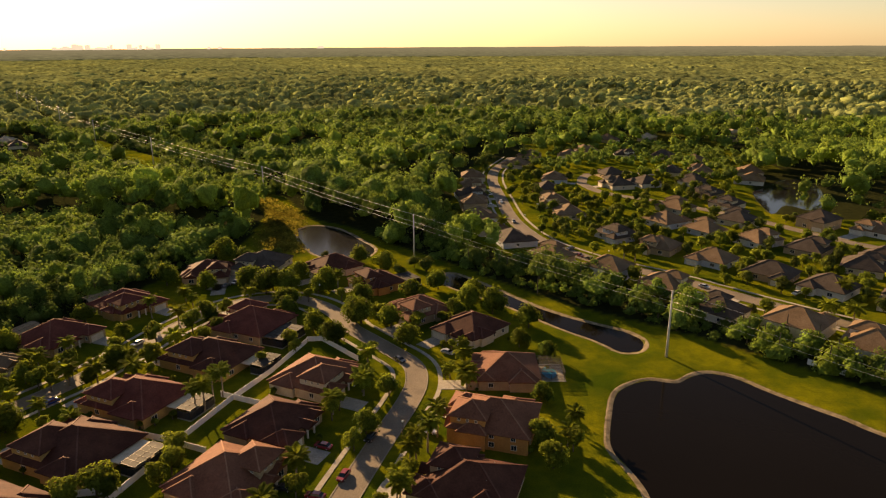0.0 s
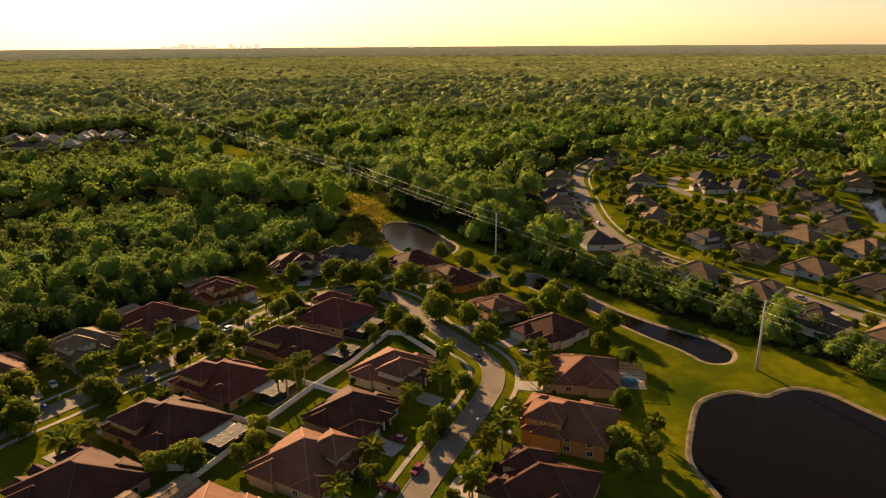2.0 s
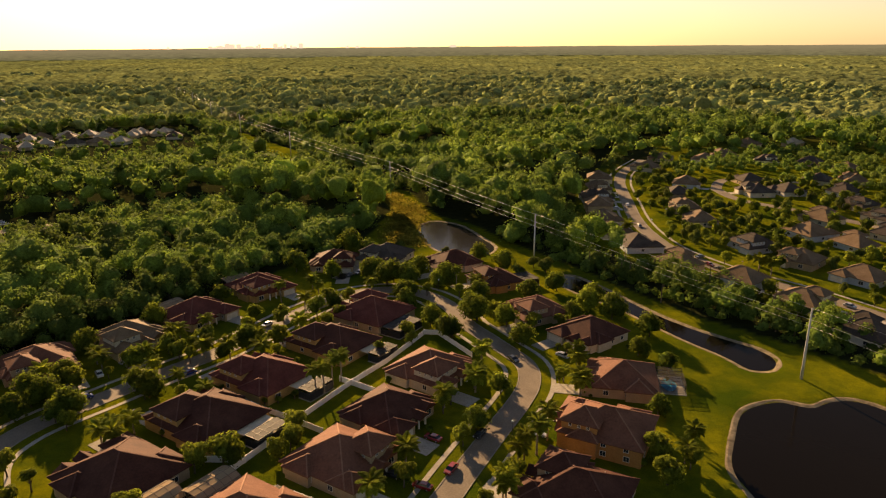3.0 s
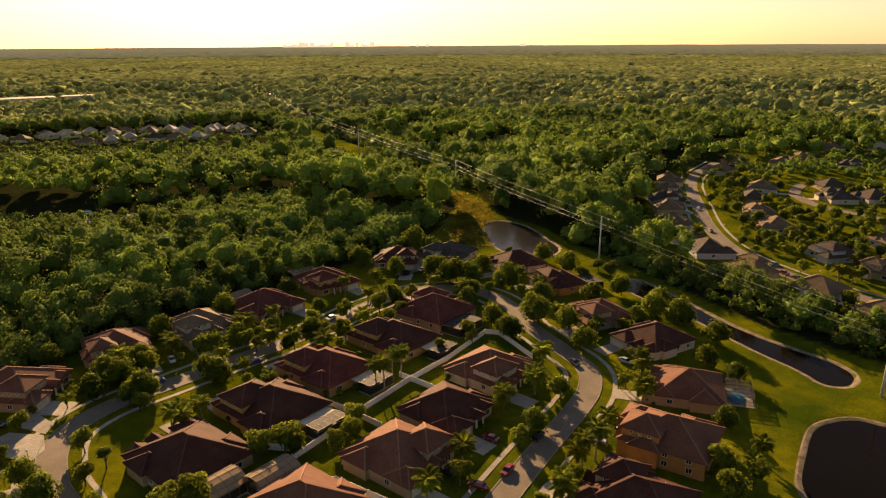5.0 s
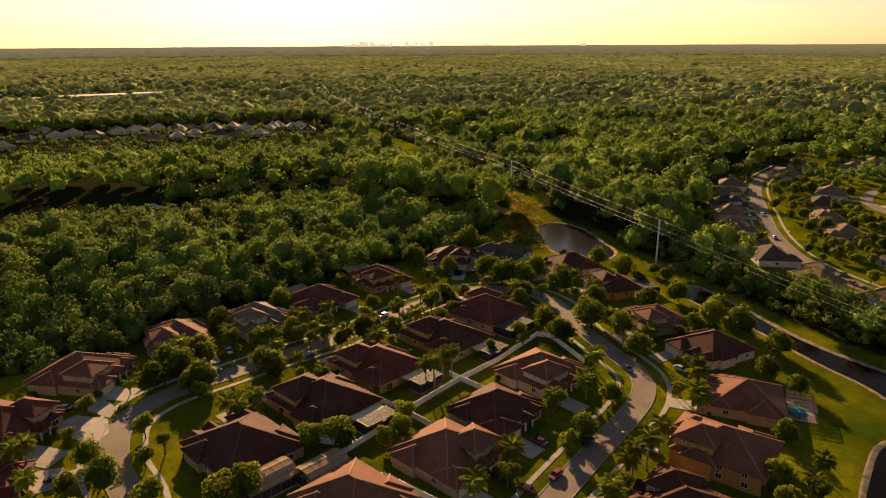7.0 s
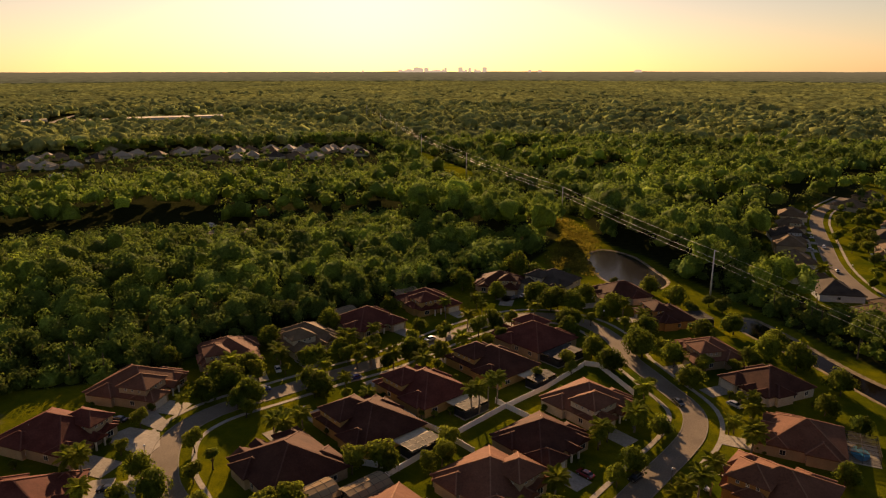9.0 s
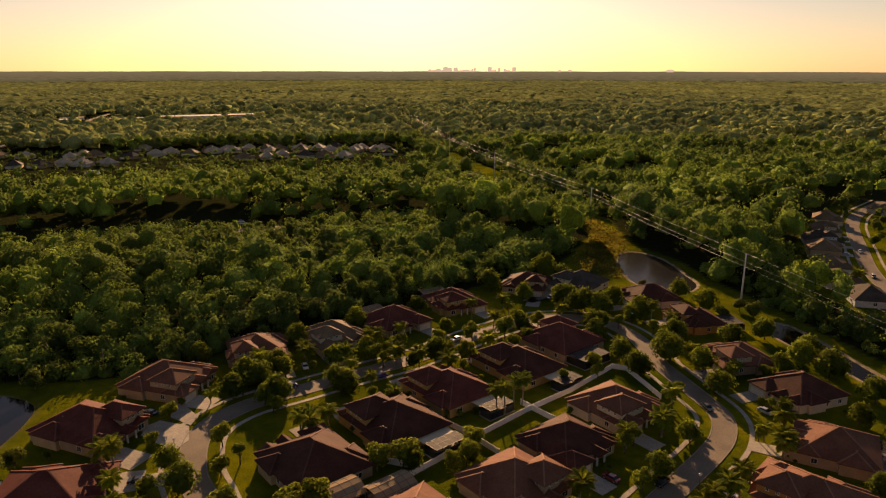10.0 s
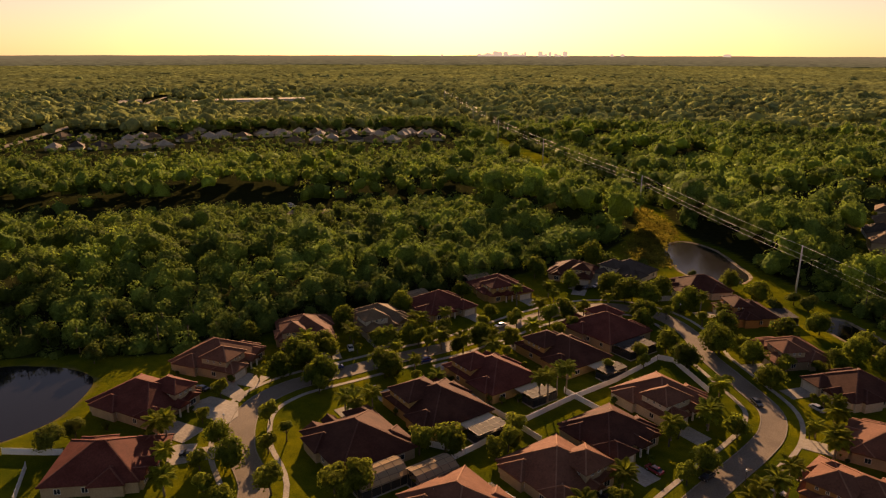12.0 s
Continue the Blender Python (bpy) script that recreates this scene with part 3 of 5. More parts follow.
def gx_window(wing, w):
    """Middle of the second front gable."""
    return -wing * w * 0.33


def house(x, y, rot, w, d, wall="tan", roof="red", wing=1, upper=0, lanai="", slope=0.52, rich=True, label="", group="", eave=3.1, up_side=0):
    """A suburban house whose front faces its -y. wing: which side the garage stands on; upper: width share of a raised room over the front."""
    stuff = WALLS[wall]
    tile = ROOFS[roof]
    h = root("house", pose(x, y, 0, 0, 0, rot), label or f"{wall} stucco {'two-storey ' if eave > 4 else ''}house with a {tile.name.replace(' tiles', '').replace(' shingles', '')} hipped roof", "house", group)
    hw, hd = w / 2, d / 2
    gw, gd = min(6.6, w * 0.42), GARAGE
    gx0, gx1 = (hw - gw, hw) if wing > 0 else (-hw, -hw + gw)
    bm = bmesh.new()
    box(bm, -hw, hw, -hd, hd, -0.1, eave)
    part("wall", bm, stuff, h)
    bm = bmesh.new()
    box(bm, gx0, gx1, -hd - gd, -hd + 0.5, -0.1, eave - 0.003)
    part("garage_wall", bm, stuff, h)
    bm = bmesh.new()
    lines = hip_roof(bm, -hw, hw, -hd, hd, eave + 0.15, slope)
    r = part("roof", bm, tile, h)
    part("ridge_tiles", caps(lines), CAPS[roof], r)
    bm = bmesh.new()
    lines = hip_roof(bm, gx0, gx1, -hd - gd, -hd + gw * 0.7, eave + 0.11, slope)
    r = part("garage_roof", bm, tile, h)
    part("ridge_tiles", caps(lines), CAPS[roof], r)
    if not rich:
        bm = bmesh.new()
        box(bm, gx0 + 0.8, gx1 - 0.8, -hd - gd - 0.06, -hd - gd + 0.02, 0, 2.2)
        part("garage_door", bm, DOOR, h)
        if rich is None:
            return h
        for wx in (-0.25, 0.25):
            window(h, wx * w, hd, 1.0, 1.8, 1.2, 2)
        window(h, -hw, 0, 1.0, 1.4, 1.2, 3)
        window(h, hw, 0, 1.0, 1.4, 1.2, 1)
        window(h, -wing * w * 0.2, -hd, 0.9, 1.8, 1.4, 0)
    else:
        # garage door with sunk panels
        bm = bmesh.new()
        box(bm, gx0 + 0.8, gx1 - 0.8, -hd - gd - 0.03, -hd - gd + 0.02, 0, 2.25)
        g = part("garage_door", bm, DOOR, h)
        for k in range(4):
            bm = bmesh.new()
            box(bm, gx0 + 0.86, gx1 - 0.86, -hd - gd - 0.07, -hd - gd - 0.033, 0.05 + k * 0.55, 0.5 + k * 0.55)
            part("door_section", bm, DOOR, g)
        # porch with two columns, and front door
        px = -wing * w * 0.08
        bm = bmesh.new()
        box(bm, px - 0.55, px + 0.55, -hd - 0.06, -hd + 0.02, 0, 2.2)
        part("front_door", bm, WOOD_DOOR, h)
        bm = bmesh.new()
        lines = gable_roof(bm, px - 1.6, px + 1.6, -hd - 2.2, -hd + 2.5, eave + 0.3, slope + 0.08)
        r = part("porch_roof", bm, tile, h)
        part("ridge_tiles", caps(lines), CAPS[roof], r)
        for s in (-1, 1):
            bm = bmesh.new()
            box(bm, px + s * 1.4 - 0.2, px + s * 1.4 + 0.2, -hd - 2.0, -hd - 1.6, -0.1, eave)
            part("porch_column", bm, TRIM, h)
        window(h, gx_window(wing, w), -hd - 0.6, 0.8, 1.9, 1.5, 0)
        for wy in (-0.28, 0.05, 0.33):
            window(h, -hw, wy * d, 1.0, 1.3, 1.3, 3)
            window(h, hw, wy * d, 1.0, 1.3, 1.3, 1)
        for wx in (-0.3, 0.3):
            window(h, wx * w, hd, 0.9, 1.9, 1.3, 2)
        window(h, gx0 if wing > 0 else gx1, -hd - gd / 2, 1.0, 0.9, 1.2, 3 if wing > 0 else 1)
        if eave > 4:
            for wx in (-0.3, 0.05, 0.32):
                window(h, wx * w, -hd, 3.4, 1.2, 1.2, 0)
                window(h, wx * w, hd, 3.4, 1.2, 1.2, 2)
                window(h, -hw, wx * d, 3.4, 1.1, 1.2, 3)
                window(h, hw, wx * d, 3.4, 1.1, 1.2, 1)
        # side bay with a hipped roof of its own, lower than the main ridge
        for s, y0, y1 in ((wing, d * 0.02, d * 0.40), (-wing, -d * 0.36, -d * 0.02)):
            xa, xb = sorted((s * (hw - 3.0), s * (hw + 1.1)))
            bm = bmesh.new()
            box(bm, xa, xb, y0, y1, -0.1, eave - 0.006)
            part("bay_wall", bm, stuff, h)
            bm = bmesh.new()
            lines = hip_roof(bm, xa - (3.5 if s > 0 else 0), xb + (3.5 if s < 0 else 0), y0, y1, eave + 0.19, slope)
            r = part("bay_roof", bm, tile, h)
            part("ridge_tiles", caps(lines), CAPS[roof], r)
        # second front gable beside the garage
        gx = gx_window(wing, w)
        bm = bmesh.new()
        lines = gable_roof(bm, gx - 2.3, gx + 2.3, -hd - 0.7, -hd + 4.5, eave + 0.24, slope)
        r = part("gable_roof", bm, tile, h)
        part("ridge_tiles", caps(lines), CAPS[roof], r)
        bm = bmesh.new()
        box(bm, gx - 2.2, gx + 2.2, -hd - 0.6, -hd + 0.3, -0.1, eave - 0.009)
        part("bay_wall", bm, stuff, h)
        for s in (-0.22, 0.2):
            bm = bmesh.new()
            tube(bm, [(s * w, d * 0.2, eave + 1.2), (s * w, d * 0.2, eave + 3.1)], [0.09, 0.08], 6)
            part("vent_pipe", bm, TRIM, h)
    if upper:
        # raised room with its own low hipped roof and a row of small windows
        uw, ud = w * upper, d * 0.44
        ux = (hw - uw / 2 - 0.9) * (up_side or wing)
        uy = -hd + ud / 2 + 0.3
        top = eave + 2.9
        bm = bmesh.new()
        box(bm, ux - uw / 2, ux + uw / 2, uy - ud / 2, uy + ud / 2, eave - 0.5, top)
        part("upper_wall", bm, stuff, h)
        bm = bmesh.new()
        lines = hip_roof(bm, ux - uw / 2, ux + uw / 2, uy - ud / 2, uy + ud / 2, top + 0.12, slope, 0.6)
        r = part("upper_roof", bm, tile, h)
        part("ridge_tiles", caps(lines), CAPS[roof], r)
        for k in (-0.25, 0.0, 0.25):
            window(h, ux + k * uw, uy - ud / 2, top - 1.15, 0.75, 0.75, 0)
            window(h, ux + uw / 2, uy + k * ud, top - 1.15, 0.6, 0.7, 1)
            window(h, ux - uw / 2, uy + k * ud, top - 1.15, 0.6, 0.7, 3)
    if lanai in ("panel", "flat"):
        # covered terrace behind the house: pale roof panels on posts, then a dark screen box
        lw = w * 0.5
        lx = -wing * w * 0.18
        for k in range(6):
            bm = bmesh.new()
            q = lx - lw / 2 + k * lw / 6
            box(bm, q + 0.02, q + lw / 6 - 0.02, hd + 0.02, hd + 3.6, 2.55, 2.72)
            part("terrace_roof_panel", bm, PALE_PANEL, h)
    if lanai:
        cage(h, w, hd, wing, lanai)
    return h


def cage(h, w, hd, wing, kind):
    """A screened pool enclosure behind a house."""
    lw, depth, high = w * 0.62, 8.0, 3.0
    lx, y0 = -wing * w * 0.14, hd + (3.7 if kind == "panel" else 0.1)
    if kind == "panel":
        depth, lw, lx = 4.5, w * 0.5, -wing * w * 0.18
    y1 = y0 + depth
    bm = bmesh.new()
    box(bm, lx - lw / 2 - 0.3, lx + lw / 2 + 0.3, y0 + 0.05, y1 + 0.3, -0.1, 0.12)
    part("terrace_slab", bm, CONCRETE, h)
    if kind == "dome":
        arch = [(0, 2.6), (0.1, 3.5), (0.28, 4.2), (0.5, 4.5), (0.72, 4.2), (0.9, 3.5), (1, 2.6)]
    else:
        arch = [(0, high), (0.5, high + 0.02), (1, high)]
    xs = np.linspace(lx - lw / 2, lx + lw / 2, 6)
    ys = [y0 + a * depth for a, _ in arch]
    zs = [b for _, b in arch]
    for k in range(5):
        for j in range(len(arch) - 1):
            bm = bmesh.new()
            v = [(xs[k] + 0.05, ys[j], zs[j]), (xs[k + 1] - 0.05, ys[j], zs[j]), (xs[k + 1] - 0.05, ys[j + 1], zs[j + 1]), (xs[k] + 0.05, ys[j + 1], zs[j + 1])]
            bm.faces.new([bm.verts.new(p) for p in v])
            bm.faces.new([bm.verts.new((p[0], p[1], p[2] - 0.02)) for p in v][::-1])
            part("screen_panel", bm, {"dome": PALE_SCREEN, "pool": THIN_SCREEN}.get(kind, SCREEN), h)
    bm = bmesh.new()
    for q in xs:
        for j in range(len(arch) - 1):
            bar(bm, (q, ys[j], zs[j]), (q, ys[j + 1], zs[j + 1]), 0.09, 0.12)
        bar(bm, (q, y1, 0.1), (q, y1, zs[-1]), 0.09, 0.09)
    for j in range(len(arch)):
        bar(bm, (xs[0], ys[j], zs[j]), (xs[-1], ys[j], zs[j]), 0.09, 0.1)
        for q in (xs[0], xs[-1]):
            bar(bm, (q, ys[j], 0.1), (q, ys[j], zs[j]), 0.09, 0.09)
    part("cage_frame", bm, BAR if kind != "dome" else PALM_BARK, h)
    for q, nm in ((xs[0], "side_screen"), (xs[-1], "side_screen")):
        bm = bmesh.new()
        box(bm, q - 0.01, q + 0.01, y0, y1, 0.2, 2.3)
        part(nm, bm, THIN_SCREEN if kind == "pool" else SCREEN, h)
    bm = bmesh.new()
    box(bm, xs[0], xs[-1], y1 - 0.01, y1 + 0.01, 0.2, 2.3)
    part("end_screen", bm, THIN_SCREEN if kind == "pool" else SCREEN, h)
    if kind == "pool":
        bm = bmesh.new()
        ring = [(lx + lw * 0.36 * math.cos(a) * (1 + 0.12 * math.cos(2 * a)), (y0 + y1) / 2 + depth * 0.3 * math.sin(a), 0.14) for a in np.linspace(0, 2 * math.pi, 24, endpoint=False)]
        bm.faces.new([bm.verts.new(p) for p in ring])
        part("pool_water", bm, POOL_WATER, h, "blue pool water")
        bm = bmesh.new()
        for a, b in zip(ring, ring[1:] + ring[:1]):
            bar(bm, a, b, 0.35, 0.1)
        part("pool_rim", bm, KERB, h)


def driveway(h, w, d, wing, length=9.0, width=5.6):
    """A concrete drive from the garage door towards the street."""
    gw = min(6.6, w * 0.42)
    cx = (w / 2 - gw / 2) * wing
    y = -d / 2 - GARAGE
    bm = bmesh.new()
    n = max(2, int(length / 3))
    for k in range(n):
        for s in (-1, 1):
            x0, x1 = (cx - width / 2, cx - 0.015) if s < 0 else (cx + 0.015, cx + width / 2)
            box(bm, x0, x1, y - (k + 1) * length / n + 0.015, y - k * length / n - 0.015, -0.2, 0.115)
    me = done(bm, "driveway", CONCRETE)
    ob = tagged(new("driveway", me), "pale concrete slab driveway with joints", "driveway", kind="structure")
    ob.matrix_world = h.matrix_basis


GROUP = "houses of the near streets"
for x, y, rot, w, d, wall, roof, wing, upper, up_side, lanai, drive, eave in (
        # between the east street and the water
        (-0.5, 131, -105, 17, 20, "tan", "brown", 1, 0.5, -1, "", 8, 3.1), (5, 156.5, -104, 17.5, 20, "orange", "terracotta", -1, 0.5, 1, "", 8, 4.6),
        (9, 187, -88, 17.5, 18, "tan", "terracotta", 1, 0, 1, "pool", 8, 3.1), (-1.3, 218.5, -40, 17, 18, "cream", "brown", -1, 0, 1, "", 8, 3.1),
        (-21, 235, -48, 17, 17, "tan", "terracotta", 1, 0.5, 1, "", 8, 3.1), (-40, 264, -52, 16, 15, "orange", "brown", -1, 0.65, -1, "flat", 8, 3.3),
        (-63, 284, -48, 17, 20, "cream", "brown", 1, 0, 1, "", 9, 3.1),
        # along the woods
        (-95, 287, -12, 18, 20, "cream", "grey", -1, 0.45, -1, "", 19, 3.1), (-115, 274, 15, 18, 17, "tan", "brown", 1, 0.4, 1, "", 13, 3.1),
        (-132, 236, 62, 18, 19, "ochre", "red", 1, 0.5, -1, "dome", 7, 3.1), (-141, 205.5, 72, 19.5, 18, "tan", "red", 1, 0, 1, "dome", 7, 3.1),
        (-151, 181, 65, 18.5, 18, "cream", "tan", -1, 0.45, -1, "", 9, 3.1), (-165, 158, 52, 18, 19, "tan", "terracotta", 1, 0.4, -1, "", 10, 3.1),
        (-172, 127, 103, 19.5, 21, "tan", "terracotta", -1, 0.45, -1, "", 8, 3.1), (-166, 97, 98, 18, 23, "tan", "red", -1, 0.4, 1, "", 10, 3.1),
        (-145.5, 73, 131, 19, 21, "tan", "red", 1, 0, 1, "", 6, 3.1),
        # between the streets
        (-102, 114, -111, 20, 22, "tan", "brown", -1, 0, 1, "dome", 8, 3.1), (-95.5, 140.5, -110, 20, 22, "ochre", "brown", 1, 0.56, 1, "panel", 7, 3.1),
        (-92.5, 165.5, -110, 18.5, 21, "ochre", "red", 1, 0.5, 1, "panel", 7, 3.1), (-81.5, 192.3, -111, 18.5, 22, "ochre", "brown", 1, 0.55, 1, "panel", 8, 3.1),
        (-78, 219, -111, 20.5, 22, "tan", "red", -1, 0.4, -1, "flat", 8, 3.1), (-56, 131.5, 70, 19, 19, "tan", "terracotta", -1, 0.45, 1, "", 8, 3.1),
        (-52, 154.8, 69, 18.5, 17, "tan", "brown", -1, 0, 1, "", 8, 3.1), (-47, 180.8, 67, 19, 19, "cream", "terracotta", -1, 0.5, -1, "", 8, 3.1),
        (-67, 107, 70, 18, 20, "cream", "terracotta", -1, 0, 1, "dome", 8, 3.1)):
    driveway(house(x, y, rot, w, d, wall, roof, wing, upper, lanai, group=GROUP, eave=eave, up_side=up_side), w, d, wing, drive, 7.5 if x < -145 else 5.6)

def slab(name, points, z, label):
    """A poured concrete slab with an outline of its own."""
    bm = bmesh.new()
    top = [bm.verts.new((x, y, z)) for x, y in points]
    low = [bm.verts.new((x, y, z - 0.3)) for x, y in points]
    bm.faces.new(top), bm.faces.new(low[::-1])
    for k in range(len(top)):
        bm.faces.new((top[k], low[k], low[k - 1], top[k - 1]))
    tagged(new(name, done(bm, name, CONCRETE)), label, "driveway", kind="structure")


slab("driveway_apron", [(-157, 103.5), (-155.5, 111), (-146, 113), (-140, 108), (-139, 103), (-147, 102.5)], 0.127, "wide sunlit concrete driveway apron by the street bend")
slab("driveway_apron", [(-140.5, 86.5), (-131.5, 96.5), (-127, 93.5), (-135, 83)], 0.131, "pale concrete driveway beside a lawn")
slab("driveway_apron", [(-160.5, 114), (-160, 121.5), (-148, 118), (-146, 113.5)], 0.123, "pale concrete driveway beside a lawn")

GROUP = "houses of the east streets"
rng = random.Random(5)
EAST = [(-6, 434), (-3, 404), (1, 378), (5, 352), (22, 333), (1, 499), (20, 549), (44, 556), (79, 600), (99, 620), (54, 492), (47, 417), (52, 387), (96, 471), (71, 342),
        (87, 320), (118, 352), (102, 369), (137, 333), (177, 573), (158, 597), (203, 521), (147, 444), (149, 412), (149, 379), (175, 363), (155, 318), (124, 282),
        (140, 265), (167, 292), (106, 301), (75, 266), (88, 238), (109, 223), (205, 353), (127, 209), (58, 284), (168, 521), (145, 520), (35, 599), (126, 601), (116, 478),
        (180, 302), (121, 407), (42, 312), (-5, 463), (46, 455), (193, 490), (160, 248), (187, 228), (212, 262), (205, 300), (232, 335), (98, 510), (150, 480)]


def clear_of_streets(p):
    """Moves a place for a house off the streets, to where a front garden fits."""
    p = np.array(p, float)
    for r in (ROAD_FAR, ROAD_INNER, ROAD_MID):
        q = r[np.argmin(np.hypot(*(r - p).T))]
        d = np.hypot(*(p - q))
        if d < 15.5:
            p = q + (p - q) / max(d, 0.5) * 15.5
    return float(p[0]), float(p[1])


EAST = [clear_of_streets(p) for p in EAST]
EAST = [p for k, p in enumerate(EAST) if all(math.hypot(p[0] - x, p[1] - y) > 16 for x, y in EAST[:k]) and distance(np.array([p]), POND_EAST)[0] > 9]
for k, (x, y) in enumerate(EAST):
    p = np.array([(x, y)])
    best = min((ROAD_FAR, ROAD_INNER, ROAD_MID), key=lambda r: distance(p, r)[0])
    q = best[np.argmin(np.hypot(*(best - p).T))]
    rot = math.degrees(math.atan2(q[0] - x, -(q[1] - y))) + rng.uniform(-9, 9)
    w, d = rng.uniform(15.5, 18.5), rng.uniform(13.5, 16.5)
    wall, roof = rng.choice(["cream", "white", "cream", "tan", "white", "blue"]), rng.choice(["tan", "tan", "grey", "tan", "tan", "grey"])
    wing = rng.choice((-1, 1))
    h = house(x, y, rot, w, d, wall, roof, wing, rng.choice((0, 0, 0.5, 0.6)), "", 0.56, False, group=GROUP, eave=rng.choice((2.9, 3.0, 3.1, 3.2, 5.2)))
    gap = np.hypot(*(q - p[0])) - d / 2 - GARAGE - 4.0
    if 2 < gap < 16:
        driveway(h, w, d, wing, gap)

GROUP = "distant houses beyond the woods"
FAR = [(-798, 405), (-725, 457), (-723, 531), (-616, 569), (-596, 605), (-551, 615), (-538, 662), (-480, 665), (-640, 560), (-575, 590), (-520, 630), (-500, 655), (-713, 353), (-705, 371), (-686, 386), (-677, 405), (-658, 412), (-640, 428), (-718, 437), (-767, 417), (-713, 462), (-669, 477), (-664, 503), (-665, 524),
       (-635, 526), (-629, 554), (-625, 572), (-616, 596), (-555, 530), (-540, 548), (-540, 572), (-580, 610), (-562, 627), (-512, 578), (-546, 640), (-494, 590),
       (-536, 663), (-475, 600), (-495, 642), (-480, 678), (-446, 646), (-505, 672)]
FAR_EAST = [(308, 796), (422, 899), (484, 964), (585, 1086), (253, 709), (229, 781), (170, 709), (129, 700), (348, 836), (515, 932), (390, 850), (275, 760)]
for x, y in FAR + FAR_EAST:
    house(x, y, rng.uniform(0, 360), rng.uniform(13, 16), rng.uniform(13, 17), rng.choice(["cream", "tan", "tan"]), rng.choice(["pale", "tan", "grey", "pale"]),
          rng.choice((-1, 1)), 0, "", 0.66, None, group=GROUP, eave=3.0)


# ---- woodland ----
gen = np.random.default_rng(11)
def ball(level):
    """Points and faces of a round ball with even triangles."""
    bm = bmesh.new()
    bmesh.ops.create_icosphere(bm, subdivisions=level, radius=1.0)
    v, f = np.array([q.co[:] for q in bm.verts]), np.array([[q.index for q in g.verts] for g in bm.faces])
    bm.free()
    return v / np.linalg.norm(v, axis=1)[:, None], f


BALLS = {k: ball(k) for k in (1, 2, 3)}


def leaf_quads(centres, normals, size):
    """Quads of a size round the centres, facing about along the normals, each turned at random."""
    n = len(centres)
    nrm = normals + gen.normal(0, 0.3, (n, 3))
    nrm /= np.linalg.norm(nrm, axis=1)[:, None] + 1e-9
    a = np.cross(nrm, gen.normal(0, 1, (n, 3)))
    a /= np.linalg.norm(a, axis=1)[:, None] + 1e-9
    b = np.cross(nrm, a)
    s = (size * gen.uniform(0.6, 1.25, n))[:, None] / 2
    k = gen.uniform(0.55, 1.0, (n, 1))
    bend = nrm * s * gen.uniform(-0.5, 0.5, (n, 1))
    return np.stack([centres - a * s - b * s * k, centres + a * s - b * s * k * 0.7 + bend, centres + a * s * 0.8 + b * s * k, centres - a * s * 0.9 + b * s * k * 0.8 + bend], 1)


def crowns(xy, height, radius, quads, size, level, lobes=6, tall=0.9, full=0.74):
    """Crowns of many trees at once: a billowing body of several rounded lobes per tree, and tufts of leaves on and off its skin.
    Returns the tufts, their normals, and the bodies as points, faces and normals."""
    n = len(xy)
    lob = gen.normal(0, 1, (n, lobes, 3))
    lob[..., 2] = np.abs(lob[..., 2]) - 0.35
    lob /= np.linalg.norm(lob, axis=2)[..., None]
    off = lob * radius[:, None, None] * np.array([0.55, 0.55, 0.5 * tall + 0.12]) * gen.uniform(0.8, 1.15, (n, lobes, 1))
    off[:, 0] = np.column_stack([0 * radius, 0 * radius, radius * 0.3 * tall])
    lr = radius[:, None] * gen.uniform(0.40, 0.62, (n, lobes))
    top = (off[..., 2] + lr).max(1)
    base = np.column_stack([xy, height - top])
    # bodies: how far the union of lobes reaches each way
    v, f = BALLS[level]
    dot = np.einsum("vk,nlk->nlv", v, off)
    disc = lr[..., None] ** 2 - (off ** 2).sum(2)[..., None] + dot ** 2
    reach = np.where(disc > 0, dot + np.sqrt(np.maximum(disc, 0)), 0.0)
    best = reach.argmax(1)
    far = np.maximum(reach.max(1), radius[:, None] * 0.3) * full * gen.uniform(0.85, 1.12, (n, len(v)))
    i = np.arange(n)[:, None]
    body = v[None] * far[..., None]
    out = (body - off[i, best]) / lr[i, best][..., None] * 0.75 + v[None] * 0.35 + np.array([0, 0, 0.15])
    out /= np.linalg.norm(out, axis=2)[..., None] + 1e-9
    tris = ((body + base[:, None]).reshape(-1, 3), (f[None] + (np.arange(n) * len(v))[:, None, None]).reshape(-1, 3), out.reshape(-1, 3))
    # tufts
    pick = gen.integers(0, lobes, (n, quads))
    d = gen.normal(0, 1, (n, quads, 3))
    d /= np.linalg.norm(d, axis=2)[..., None]
    d[..., 2] = np.where(d[..., 2] < -0.45, -d[..., 2], d[..., 2])
    c = base[:, None] + off[i, pick] + d * (lr[i, pick] * gen.uniform(0.74, 1.08, (n, quads)))[..., None]
    soft = d * 0.8 + (c - base[:, None]) / radius[:, None, None] * 0.4 + gen.normal(0, 0.2, d.shape) + np.array([0, 0, 0.25])
    soft /= np.linalg.norm(soft, axis=2)[..., None]
    return leaf_quads(c.reshape(-1, 3), d.reshape(-1, 3), size), np.repeat(soft.reshape(-1, 3), 4, 0), tris


